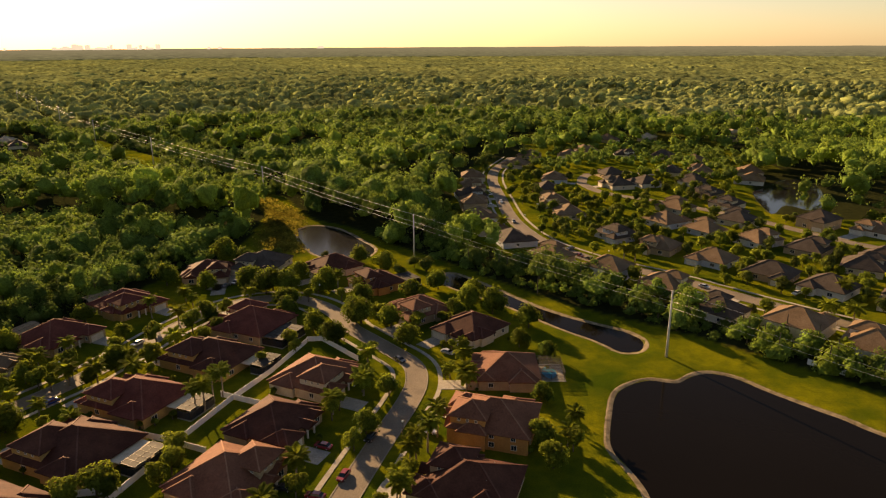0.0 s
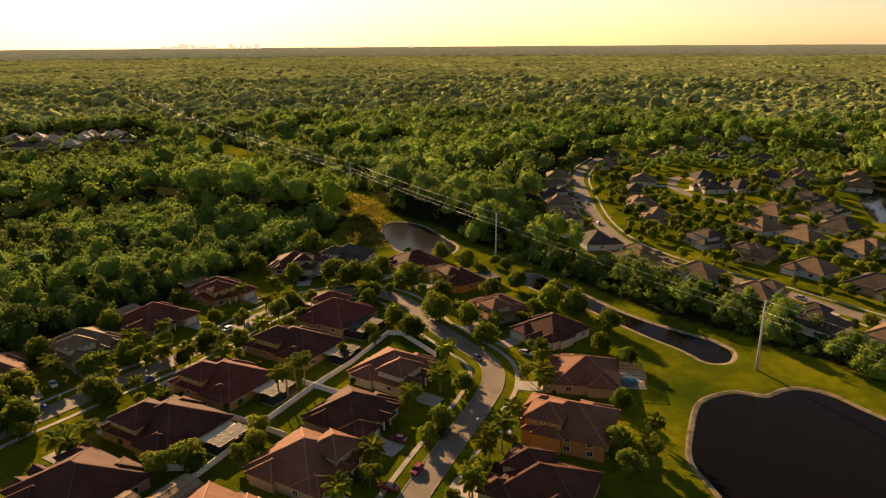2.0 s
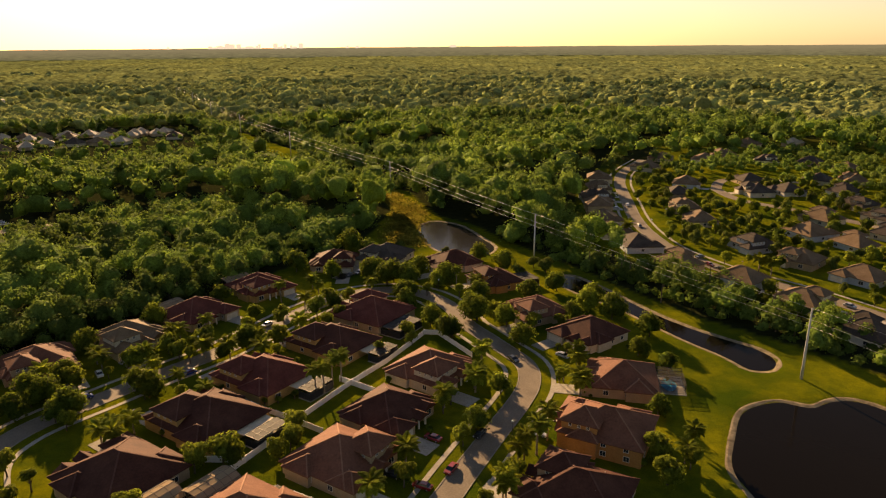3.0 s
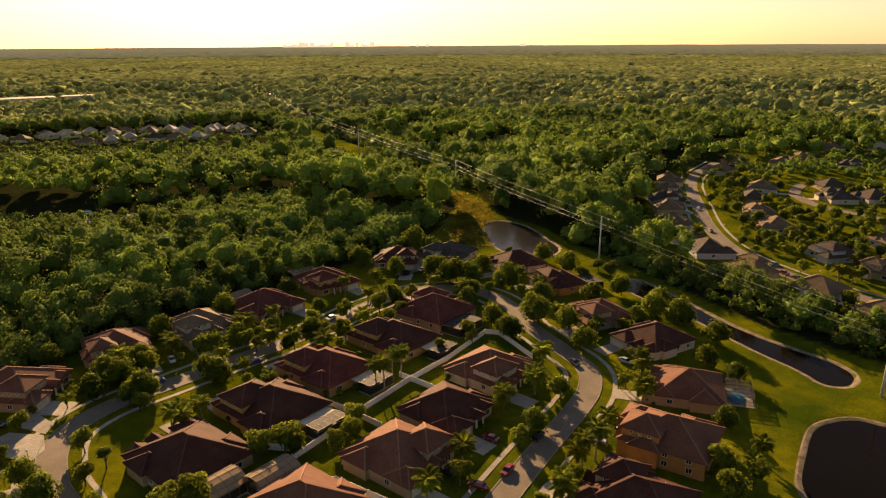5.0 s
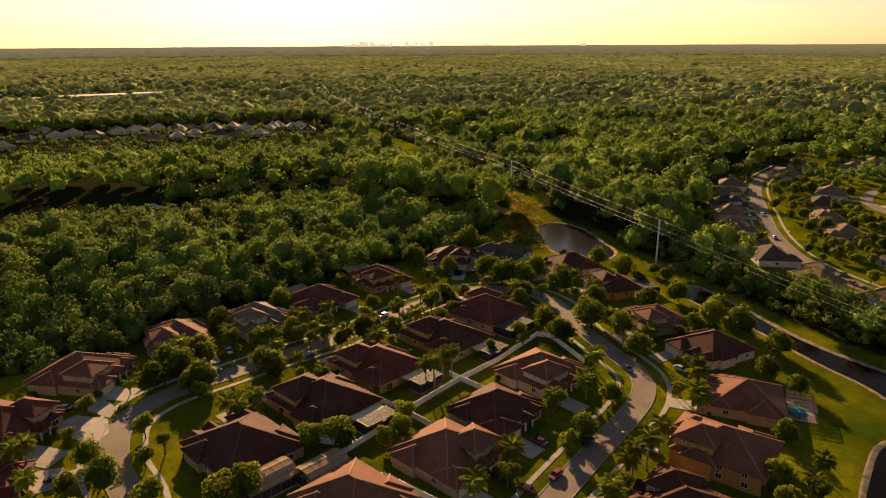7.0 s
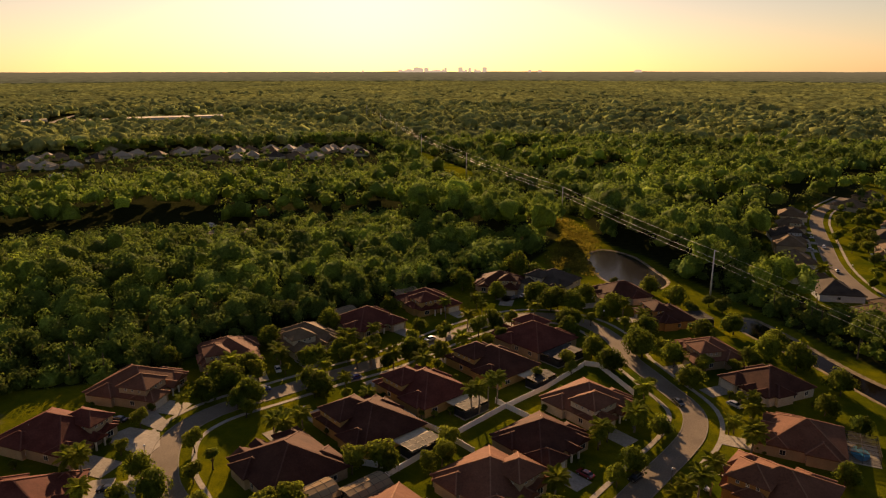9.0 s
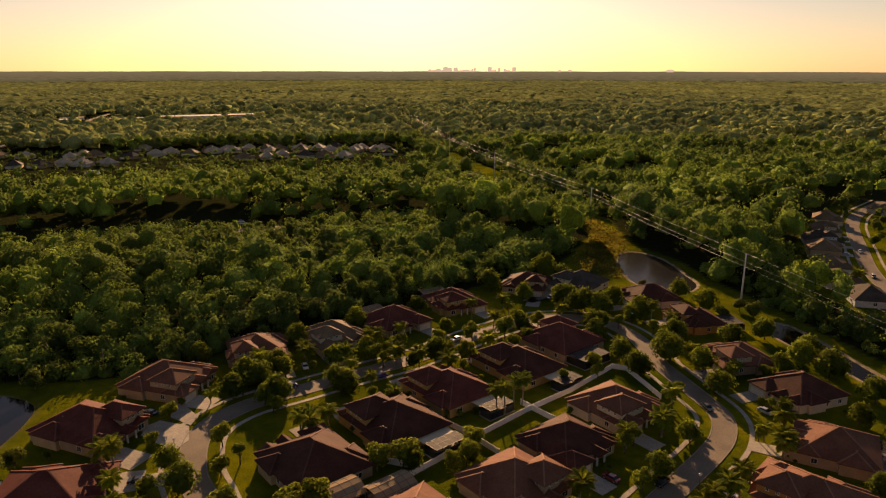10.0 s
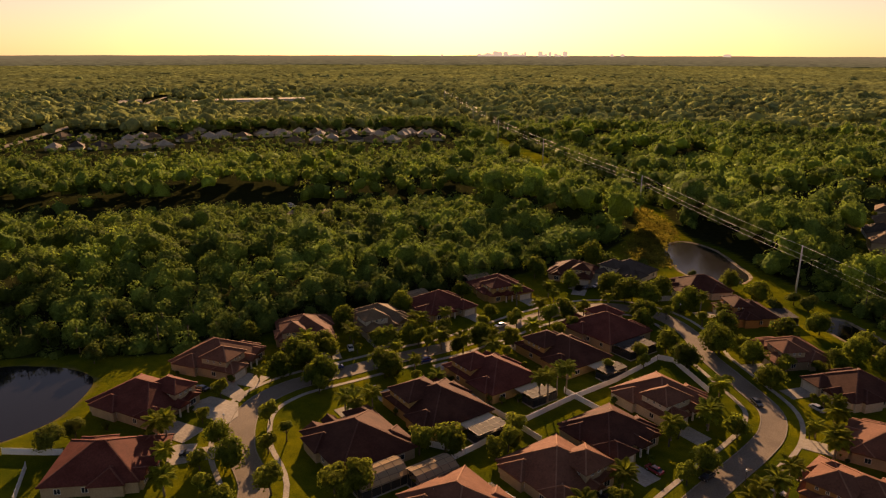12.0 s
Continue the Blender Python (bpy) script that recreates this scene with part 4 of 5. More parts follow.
def scatter(r0, r1, spacing, a0=-33, a1=70):
    """Jittered grid of places in a sector round the viewpoint, outside all clearings."""
    k = int(2 * r1 / spacing) + 2
    gx, gy = np.meshgrid(np.arange(k), np.arange(k))
    p = np.stack([gx.ravel(), gy.ravel()], 1) * spacing - r1 + gen.uniform(-0.48, 0.48, (k * k, 2)) * spacing
    r = np.hypot(*p.T)
    az = np.degrees(np.arctan2(-p[:, 0], p[:, 1]))
    p = p[(r > r0) & (r <= r1) & (az > a0) & (az < a1)]
    keep = ~inside(p, HOOD) & ~inside(p, EAST_HOOD) & ~inside(p, POND_EAST) & (distance(p, CORRIDOR) > 5) & (distance(p, [(-285, 578), (-405, 695)]) > 13) & (distance(p, CHANNEL) > 15) & (distance(p, POND_EAST, True) > 4)
    for c in np.array(FAR_EAST):
        keep &= np.hypot(*(p - c * (1 - 14 / np.hypot(*c))).T) > 20
    keep &= ~inside(p, HAMLET)
    keep &= (distance(p, [(-440, 168), (-352, 285), (-290, 322)]) > 13) & (distance(p, [(-322, 285), (-290, 310)]) > 12)
    keep &= (distance(p, [(-750, 300), (-846, 395), (-930, 485)]) > 17) & (distance(p, HIGHWAY) > 12)
    keep &= distance(p, [(-1085, 665), (-1290, 880)]) > 30
    for c in ((-1190, 710), (-1060, 890), (-1140, 800)):
        keep &= np.hypot(*(p - np.array(c)).T) > 55
    p = p[keep]
    glade = np.abs(swell(p, 0.0085, 9.0) - 0.5) + 0.25 * np.abs(swell(p, 0.03, 4.0) - 0.5)
    return p[(glade > 0.028) | (np.hypot(*p.T) < 255)]


def swell(p, scale, seed):
    """Slow variation between 0 and 1 over the plan."""
    v, r = np.zeros(len(p)), np.random.default_rng(int(seed * 10))
    for k in range(9):
        q, f = r.uniform(0, 6.28), scale * 6.28 * r.uniform(0.45, 1.3)
        v += np.sin((p[:, 0] * math.cos(q) + p[:, 1] * math.sin(q)) * f + r.uniform(0, 6.28))
    return np.clip(0.5 + v / 7.5, 0, 1)


def stands(p, size):
    """Height between 0 and 1 of the stand of trees that each place belongs to: groves with ragged borders."""
    r = np.random.default_rng(23)
    k = int(10000 / size)
    jit, tall = r.uniform(0.1, 0.9, (k, k, 2)), r.uniform(0, 1, (k, k))
    u = (p + np.stack([swell(p, 0.02, 5.0), swell(p, 0.02, 6.0)], 1) * size * 0.9 + 5000) / size
    cell = np.floor(u).astype(int)
    best, out = np.full(len(p), 1e9), np.zeros(len(p))
    for dx in (-1, 0, 1):
        for dy in (-1, 0, 1):
            i, j = np.clip(cell[:, 0] + dx, 0, k - 1), np.clip(cell[:, 1] + dy, 0, k - 1)
            d = np.hypot(i + jit[i, j, 0] - u[:, 0], j + jit[i, j, 1] - u[:, 1])
            out, best = np.where(d < best, tall[i, j], out), np.minimum(d, best)
    return out


def woods(name, p, low, high, spread, quads, size, level, material, label, tall=1.35, full=0.74):
    r = spread * np.exp(gen.normal(0, 0.31, len(p))).clip(0.55, 1.7)
    far = np.hypot(*p.T).mean()
    grove = stands(p, 40 + 0.13 * far)
    s = np.clip((grove - 0.22) / 0.5, 0, 1) * 0.85 + 0.3 * (swell(p, 0.006, 7.0) - 0.3)
    h = low + (high - low) * np.clip(s, 0, 1.1) + gen.normal(0, 1.1 + 0.7 * (far < 700), len(p)) + (r - spread) * 0.9
    # kinds of trees: by grove, with strangers among them
    tone = np.clip(0.62 * stands(p + 777.0, 30 + 0.10 * far) + 0.38 * gen.uniform(0, 1, len(p)) ** 1.5, 0, 1)
    # a dome of tall trees, highest in its middle
    h += 7.5 * np.exp(-((p[:, 0] + 255) ** 2 + (p[:, 1] - 372) ** 2) / 2 / 62 ** 2)
    # tall trees behind the clearing and lower ones before it
    along, side = (p - (-352, 285)) @ (0.698, 0.716), (p - (-352, 285)) @ (-0.716, 0.698)
    h = np.where((np.abs(along + 60) < 260) & (side > 9) & (side < 70), np.maximum(h, 19.0) + 2.0, h)
    h = np.where((np.abs(along + 40) < 190) & (side < -6) & (side > -80), np.minimum(h, 7.5 + 0.05 * np.abs(side)), h)
    # low scrub before the distant houses, tall woods behind them
    ahead = inside(p + p / np.hypot(*p.T)[:, None] * 85.0, HAMLET)
    h = np.where(ahead, np.minimum(h, 7.0), h)
    behind = inside(p - p / np.hypot(*p.T)[:, None] * 130.0, HAMLET)
    h = np.where(behind, np.maximum(h, high - 3), h)
    h += 13.0 * np.exp(-((p[:, 0] - 262) ** 2 + (p[:, 1] - 470) ** 2) / 2 / 60 ** 2)
    h = np.where(distance(p, [(-225, 470), (-285, 578)]) < 17, h * 0.45, h)
    # the belt behind the canal gets thinner and lower towards its near end
    belt = np.clip((p[:, 0] + 40) / 90, 0, 1) * (p[:, 1] < 400)
    h, r = h * (1 - 0.42 * belt), r * (1 - 0.25 * belt)
    # the edge behind the gardens rises gently
    edge = distance(p, HOOD, True)
    h = np.where((edge < 70) & (p[:, 0] < -100) & (p[:, 1] < 330), np.minimum(h, 10.0 + 0.23 * edge + gen.normal(0, 1.3, len(p))), h)
    # low young growth beside the west pond
    gap = np.hypot(p[:, 0] + 184, p[:, 1] - 96)
    h = np.where(gap < 85, np.minimum(h, np.maximum(3.5, 0.22 * gap)), h)
    h = np.where(distance(p, CORRIDOR) < 18, np.minimum(h, 10.5), h)
    leaves, soft, tris = crowns(p, h, r, quads, size, level, 7, tall, full)
    me = quads_mesh(name, leaves, material, tris, soft)
    at = me.attributes.new("tone", "FLOAT", "POINT")
    at.data.foreach_set("value", np.concatenate([np.repeat(tone, 4 * quads), np.repeat(tone, len(BALLS[level][0]))]).astype(np.float32))
    tagged(new(name, me), label, "woods", kind="stuff")
    return h


near = scatter(120, 300, 8.6)
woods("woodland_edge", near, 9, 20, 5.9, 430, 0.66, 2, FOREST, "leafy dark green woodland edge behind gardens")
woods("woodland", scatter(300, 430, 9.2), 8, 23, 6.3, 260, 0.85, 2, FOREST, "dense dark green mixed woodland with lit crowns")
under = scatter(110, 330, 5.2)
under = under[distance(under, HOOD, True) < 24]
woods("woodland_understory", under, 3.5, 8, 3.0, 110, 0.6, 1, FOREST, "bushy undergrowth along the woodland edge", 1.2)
trunk_v, trunk_f = [], []
for k, (x, y) in enumerate(near):
    if min(abs(x), 1) and (k % 2 == 0):
        b = len(trunk_v)
        for zz, rr in ((-0.2, 0.26), (9.0, 0.14)):
            trunk_v += [(x + rr * math.cos(q), y + rr * math.sin(q), zz) for q in (0, 1.57, 3.14, 4.71)]
        trunk_f += [(b + q, b + (q + 1) % 4, b + 4 + (q + 1) % 4, b + 4 + q) for q in range(4)]
tagged(new("woodland_trunks", mesh_of("woodland_trunks", trunk_v, trunk_f, BARK)), "slim brown trunks under the woodland crowns", "woods", kind="stuff")
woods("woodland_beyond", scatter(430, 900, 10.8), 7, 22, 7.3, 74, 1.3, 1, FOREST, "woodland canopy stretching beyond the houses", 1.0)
woods("woodland_distant", scatter(900, 1750, 14.5), 7, 19, 9.8, 14, 2.2, 1, HAZED_WOODS, "distant woodland canopy in evening light", 0.65, 0.85)


def canopy(r0, r1):
    """The closed roof of the remote woods: one rolling sheet of treetops, finer near its inner edge."""
    rr = [r0]
    while rr[-1] < r1:
        rr.append(rr[-1] * 1.0055)
    az = np.radians(np.arange(-36, 73, 0.24))
    q, r = np.meshgrid(az, np.array(rr))
    r = r * (1 + gen.uniform(-0.0025, 0.0025, r.shape))
    q = q + np.radians(gen.uniform(-0.11, 0.11, q.shape))
    p = np.stack([-(r * np.sin(q)).ravel(), (r * np.cos(q)).ravel()], 1)
    rise = np.clip((np.hypot(*p.T) - 1650) / 150, 0, 1)
    z = 2.0 + 4.5 * rise + gen.uniform(0, 1, len(p)) * (3.5 + 4.0 * rise) + 5.0 * stands(p, 260) * rise + 3.0 * swell(p, 0.003, 3.0) * rise
    nq = len(az)
    k = (np.arange(len(rr) - 1)[:, None] * nq + np.arange(nq - 1)[None]).ravel()
    mid = p[k]
    keep = (np.hypot(*mid.T) > 1650) | ((distance(mid, HIGHWAY) > 34) & (distance(mid, CORRIDOR) > 20))
    for c in [(-1190, 710), (-1060, 890), (-1140, 800), (-1010, 960), (-1230, 760)] + FAR_EAST:
        keep &= np.hypot(*(mid - np.array(c)).T) > 75
    k = k[keep]
    faces = np.stack([k, k + nq, k + nq + 1, k + 1], 1)
    me = mesh_of("woodland_remote", np.column_stack([p, z]).tolist(), faces.tolist(), HAZED_WOODS)
    at = me.attributes.new("tone", "FLOAT", "POINT")
    at.data.foreach_set("value", np.clip(0.6 * stands(p + 777.0, 200) + 0.4 * gen.uniform(0, 1, len(p)), 0, 1).astype(np.float32))
    me.polygons.foreach_set("use_smooth", np.ones(len(faces), bool))
    tagged(new("woodland_remote", me), "remote woodland canopy towards the horizon", "woods", kind="stuff")


canopy(960, 4500)
woods("woodland_crests", scatter(1750, 2600, 27.0), 10, 18, 10.5, 3, 3.0, 1, HAZED_WOODS, "single taller crowns above the remote woods", 0.5, 0.85)
low = np.array([(x, y) for x in np.arange(-840, -400, 9.0) for y in np.arange(300, 720, 9.0)])
low = low + gen.uniform(-4, 4, low.shape)
ok = inside(low, HAMLET) & (gen.uniform(0, 1, len(low)) < 0.5) & ~inside(low, POND_HAMLET)
for c in FAR:
    ok &= np.hypot(*(low - np.array(c)).T) > 10
woods("hamlet_trees", low[ok], 3.5, 6.5, 2.9, 40, 0.9, 1, FOREST, "small trees between distant houses", 0.9)


# golden rough grass by the far pond
rough = np.column_stack([gen.uniform(-160, -80, 26000), gen.uniform(310, 440, 26000)])
rough = rough[(distance(rough, ROUGH) < gen.uniform(3, 14, len(rough))) & inside(rough, HOOD) & ~inside(rough, POND_FAR)]
tall = gen.uniform(0.3, 1.0, len(rough))
lean, q = gen.normal(0, 0.3, (len(rough), 2)), gen.uniform(0, 3.14, len(rough))
across = np.column_stack([np.cos(q), np.sin(q), 0 * q]) * gen.uniform(0.25, 0.6, (len(rough), 1))
foot = np.column_stack([rough, 0 * q - 0.1])
head = foot + np.column_stack([lean, tall + 0.1])
blades = np.stack([foot - across * 0.4, foot + across * 0.4, head + across, head - across * 0.8], 1)
tagged(new("rough_grass", quads_mesh("rough_grass", blades, STRAW)), "golden dry rough grass beside a pond", "grass", kind="stuff")


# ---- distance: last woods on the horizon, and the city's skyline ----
# Emissive colour with the haze painted in; it glows without any lamp.
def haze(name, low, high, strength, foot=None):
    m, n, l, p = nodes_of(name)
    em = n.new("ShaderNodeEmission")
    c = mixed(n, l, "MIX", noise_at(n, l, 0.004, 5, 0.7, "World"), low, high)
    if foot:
        # bands of far woods, painted paler upwards as haze thickens with distance
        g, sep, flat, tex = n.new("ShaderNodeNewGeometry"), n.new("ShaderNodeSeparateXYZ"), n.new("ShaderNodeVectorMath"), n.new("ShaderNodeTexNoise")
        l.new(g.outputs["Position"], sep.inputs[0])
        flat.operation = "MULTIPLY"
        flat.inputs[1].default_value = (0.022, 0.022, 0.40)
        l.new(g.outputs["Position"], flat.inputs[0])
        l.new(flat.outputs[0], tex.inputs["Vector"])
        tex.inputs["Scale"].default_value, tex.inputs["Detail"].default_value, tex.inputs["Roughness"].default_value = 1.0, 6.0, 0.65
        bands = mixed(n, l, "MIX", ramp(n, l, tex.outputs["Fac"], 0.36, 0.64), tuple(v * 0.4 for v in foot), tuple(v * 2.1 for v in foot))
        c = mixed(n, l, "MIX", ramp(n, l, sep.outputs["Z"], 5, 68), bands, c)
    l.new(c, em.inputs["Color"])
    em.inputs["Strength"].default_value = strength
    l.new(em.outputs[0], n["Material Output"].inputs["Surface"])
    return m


HORIZON = haze("far woods with haze glow", (0.092, 0.088, 0.054), (0.115, 0.109, 0.068), 1.0, (0.044, 0.047, 0.023))
HAZY_TOWER = haze("far towers with haze glow", (0.34, 0.31, 0.24), (0.40, 0.37, 0.29), 1.0)
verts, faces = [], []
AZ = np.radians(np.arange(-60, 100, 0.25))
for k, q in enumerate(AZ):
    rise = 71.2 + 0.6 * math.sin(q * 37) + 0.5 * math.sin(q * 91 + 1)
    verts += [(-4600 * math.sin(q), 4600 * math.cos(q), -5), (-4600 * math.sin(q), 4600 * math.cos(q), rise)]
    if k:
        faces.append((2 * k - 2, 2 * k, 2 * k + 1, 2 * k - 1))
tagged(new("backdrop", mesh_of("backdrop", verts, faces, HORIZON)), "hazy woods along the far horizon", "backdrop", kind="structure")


def tower(az, width, height, split=0):
    """A tower of the far skyline, in a glowing colour that holds its haze."""
    bm = bmesh.new()
    box(bm, -width / 2, width / 2, -6, 6, 0, height)
    box(bm, -width * 0.3, width * 0.3, -4, 4, height, height + 3 + split)
    ob = new("tower", done(bm, "tower", HAZY_TOWER))
    q = radians(az)
    ob.matrix_world = pose(-4580 * math.sin(q), 4580 * math.cos(q), 67.3, 0, 0, az) @ Matrix.Diagonal((1.3, 0.93, 0.72, 1))
    tagged(ob, "hazy city tower on the far horizon", "tower", "city skyline")


for az, wd, hg in ((30.9, 46, 40), (30.3, 40, 42), (29.9, 44, 40), (29.0, 46, 37), (28.2, 30, 38), (26.3, 34, 38), (25.1, 26, 40), (24.6, 22, 66), (25.35, 13, 50), (25.8, 14, 60), (26.1, 11, 44), (26.55, 22, 66), (27.75, 12, 62), (27.95, 11, 50), (28.5, 40, 44),
                   (29.3, 22, 62), (29.75, 22, 60), (30.1, 28, 66), (30.7, 30, 50), (31.4, 20, 46), (21.0, 16, 44), (20.2, 20, 44), (34.4, 10, 42), (12.6, 34, 45)):
    tower(az, wd, hg - 26)


# ---- trees of the gardens ----
def tree_model(name, height, radius, quads, size, material, label, lobes=7, lean=0.0):
    """A broadleaf tree: tapered trunk with limbs, and a ragged crown of leaves."""
    t = root(name, pose(0, 0, 0), label, "tree")
    bm = bmesh.new()
    fork = height * 0.38
    tube(bm, [(0, 0, -0.2), (lean * 0.3, 0, fork * 0.5), (lean, 0.1, fork), (lean, 0.1, height * 0.75)], [0.26, 0.2, 0.17, 0.05], 7)
    for k in range(5):
        q = k * 1.256 + gen.uniform(-0.3, 0.3)
        rr = radius * gen.uniform(0.5, 0.75)
        tube(bm, [(lean, 0.1, fork * gen.uniform(0.8, 1.05)), (lean + rr * 0.5 * math.cos(q), rr * 0.5 * math.sin(q), fork + radius * 0.5),
                  (lean + rr * math.cos(q), rr * math.sin(q), fork + radius * gen.uniform(0.7, 1.1))], [0.12, 0.08, 0.03], 5)
    part("trunk", bm, BARK, t)
    one = np.array([[lean, 0.0]])
    leaves, soft, tris = crowns(one, np.array([height]), np.array([radius]), quads, size, 2, lobes)
    me = quads_mesh("crown", leaves, material, tris, soft)
    part("crown", me, material, t)
    return t


def palm_model(name, height, fronds, length, droop, label):
    """A palm: slim ringed trunk and a head of arching feathered fronds."""
    t = root(name, pose(0, 0, 0), label, "palm tree")
    bm = bmesh.new()
    zs = np.linspace(-0.2, height, 12)
    tube(bm, [(0.15 * math.sin(q * 0.5), 0.1 * math.cos(q * 0.4) - 0.1, q) for q in zs], [0.24 - 0.10 * k / 11 + (0.03 if k % 2 else 0) for k in range(12)], 8)
    part("trunk", bm, PALM_BARK, t)
    bm = bmesh.new()
    steps = 9
    pts = [Vector((length * (k / steps) * (1 - 0.12 * droop * (k / steps)), 0, length * (0.20 * (k / steps) - droop * 0.75 * (k / steps) ** 2))) for k in range(steps + 1)]
    for k in range(steps):
        a, b = pts[k], pts[k + 1]
        wide = length * 0.30 * math.sin(math.pi * min(0.97, 0.16 + 0.8 * k / steps))
        for s in (-1, 1):
            for j in (0.05, 0.38, 0.72):
                o = a.lerp(b, j)
                d = (b - a).normalized()
                tip = o + Vector((d.x * wide * 0.5, s * wide, d.z * wide * 0.4 - wide * 0.28))
                w = d * length * 0.05
                bm.faces.new([bm.verts.new(p) for p in (o - w, o + w, tip)])
        bar(bm, a, b, 0.06, 0.05)
    me = done(bm, "frond", PALM)
    for k in range(fronds):
        f = part("frond", me, PALM, t)
        f.matrix_local = pose(0.15 * math.sin(height * 0.5), 0.1 * math.cos(height * 0.4) - 0.1, height - 0.1, 0, -58 + 84 * (k / fronds), k * 137.5)
    return t


OAK = tree_model("oak_tree", 8.8, 5.0, 1400, 0.58, LEAF, "broad leafy street tree with a rounded crown", 11)
OAK_B = tree_model("oak_tree", 7.0, 3.6, 1050, 0.5, LEAF_B, "light green garden tree with a ragged crown", 10, 0.3)
SLIM = tree_model("slim_tree", 6.0, 2.2, 700, 0.38, LEAF_B, "slender young garden tree on a lawn", 8)
SHRUB = tree_model("shrub", 2.6, 1.4, 260, 0.38, LEAF, "rounded dark green garden shrub beside a house", 5)
DARK = tree_model("dark_tree", 8.0, 3.8, 1100, 0.54, DARK_LEAF, "dense dark green garden tree by houses", 11)
PALM_T = palm_model("palm_tree", 8.0, 24, 2.9, 0.75, "tall garden palm with arching fronds")
PALM_S = palm_model("palm_tree", 5.0, 22, 3.3, 0.7, "short feathery garden palm")
OAK_E = tree_model("street_tree", 8.2, 4.2, 640, 0.75, LEAF, "leafy tree between houses of the east streets", 9)
OAK_F = tree_model("street_tree", 7.2, 3.5, 520, 0.7, LEAF_B, "light green tree between houses of the east streets", 8, 0.3)
DARK_E = tree_model("street_tree", 8.6, 3.9, 600, 0.75, DARK_LEAF, "dark green tree between houses of the east streets", 9)
used = set()


def plant(model, x, y, s=1.0, turn=None, group="garden trees"):
    """Sets a tree: the model itself the first time, then copies."""
    m = pose(x, y, 0, 0, 0, gen.uniform(0, 360) if turn is None else turn) @ Matrix.Diagonal((s, s, s * gen.uniform(0.92, 1.1), 1))
    if model.name not in used:
        used.add(model.name)
        model.matrix_world = m
        return tagged(model, group=group)
    ob = copy_thing(model, m)
    ob.matrix_world = m
    return ob


for x, y, s in ((-75.5, 161.5, 1.05), (-73.5, 163, 1.1), (-73, 168.5, 1.0), (-71.5, 171, 1.1), (-13.9, 141.4, 1.0), (-11.5, 146, 1.15), (-17, 128, 0.95),
                (-9.7, 153, 1.05), (-2.6, 178, 1.0), (-127, 190, 1.0), (-4.6, 197, 0.8), (-141.5, 87, 1.1), (-130, 79, 1.0), (-56, 259, 0.95), (-118, 227, 1.0)):
    plant(PALM_T, x, y, s)
for x, y, s in ((-41.2, 135.2, 1.1), (-31.8, 173.4, 1.2), (-38.4, 163, 1.0), (-133.6, 184.3, 1.1), (-117.3, 129.7, 1.0), (-112.8, 132.8, 1.0), (-98, 201.3, 1.2),
                (-145.4, 161.7, 1.1), (-106, 222, 1.1), (-88, 246, 1.0), (-58, 222, 1.0), (22.8, 150.5, 0.9), (25.5, 158.4, 0.9), (-108, 190, 1.0), (-119, 176, 1.1),
                (-48, 258, 1.0), (-112, 243, 1.0), (-150, 165, 1.0), (-156, 150, 1.1), (-104, 152, 0.9)):
    plant(PALM_S, x, y, s)
for x, y, s in ((-24.6, 174, 0.75), (-28, 154, 0.8), (-22.3, 208, 1.0), (-41, 225, 1.15), (-46.5, 209, 0.95), (-84, 254, 1.15), (-76.5, 256.5, 1.2), (-71, 243, 0.9),
                (-41, 285, 1.1), (-116, 295, 1.3), (18.2, 224, 1.0), (5.8, 237, 1.15), (-3.2, 242, 1.1), (-15.7, 262.3, 1.0), (-1.6, 252, 1.0), (-52.5, 294, 1.0),
                (-123, 91, 0.95), (-135, 136, 0.95), (-146, 141, 1.05), (-149, 131, 0.9), (-121.2, 150.4, 1.0), (-110.6, 186.5, 0.95)):
    plant(OAK, x, y, s)
for x, y, s in ((-98, 215, 1.1), (-100, 191.3, 1.0), (-72.6, 141, 1.05), (-83.5, 126, 1.25), (-88, 121, 1.1), (18.3, 141, 1.1), (16.6, 150.3, 1.1), (23.8, 148, 0.8),
                (-89.6, 102, 1.2), (-94, 97, 1.1), (-129.5, 110, 0.85), (-144.6, 150, 1.0), (-123.4, 183.2, 1.0), (-106, 89, 1.1), (-62, 205, 0.9), (-58, 200, 0.7),
                (-92, 232, 0.9), (-12, 226, 0.7), (-20, 222, 0.9)):
    plant(OAK_B, x, y, s)
for x, y, s in ((-204.5, 104, 0.9), (-166, 77, 0.8), (-164, 70, 1.0), (-204.6, 114, 0.7), (-28, 290, 0.8), (-22, 284, 0.9), (-33, 276, 0.8), (-92, 296, 0.9), (-70, 300, 0.6)):
    plant(DARK, x, y, s)
for x, y, s in ((-38, 160, 1.0), (-37, 165, 0.9), (-8, 203, 0.8), (-119.7, 106.7, 0.9), (-9, 184, 0.7), (-65, 246, 1.0), (-52, 246, 1.0), (-111, 150.5, 0.8), (-96, 180, 0.9),
                (-66, 190, 0.8), (-122, 172, 0.9), (-139, 165, 0.9), (-33, 200, 0.8)):
    plant(SLIM, x, y, s)
for x, y, s in ((-106.7, 206, 1.0), (-91.5, 206.8, 0.9), (-97.3, 226.4, 1.1), (-101.9, 189.3, 0.9), (-89.6, 214.4, 0.9), (-93.9, 190.2, 0.7), (-116.7, 199, 0.8), (-126.7, 173.4, 0.9),
                (-92.2, 96.7, 1.1), (-90.9, 102.8, 1.0), (-70.3, 134.4, 1.0), (-71.3, 130.6, 0.8), (-81.2, 125.4, 1.0)):
    plant(OAK_B, x, y, s)
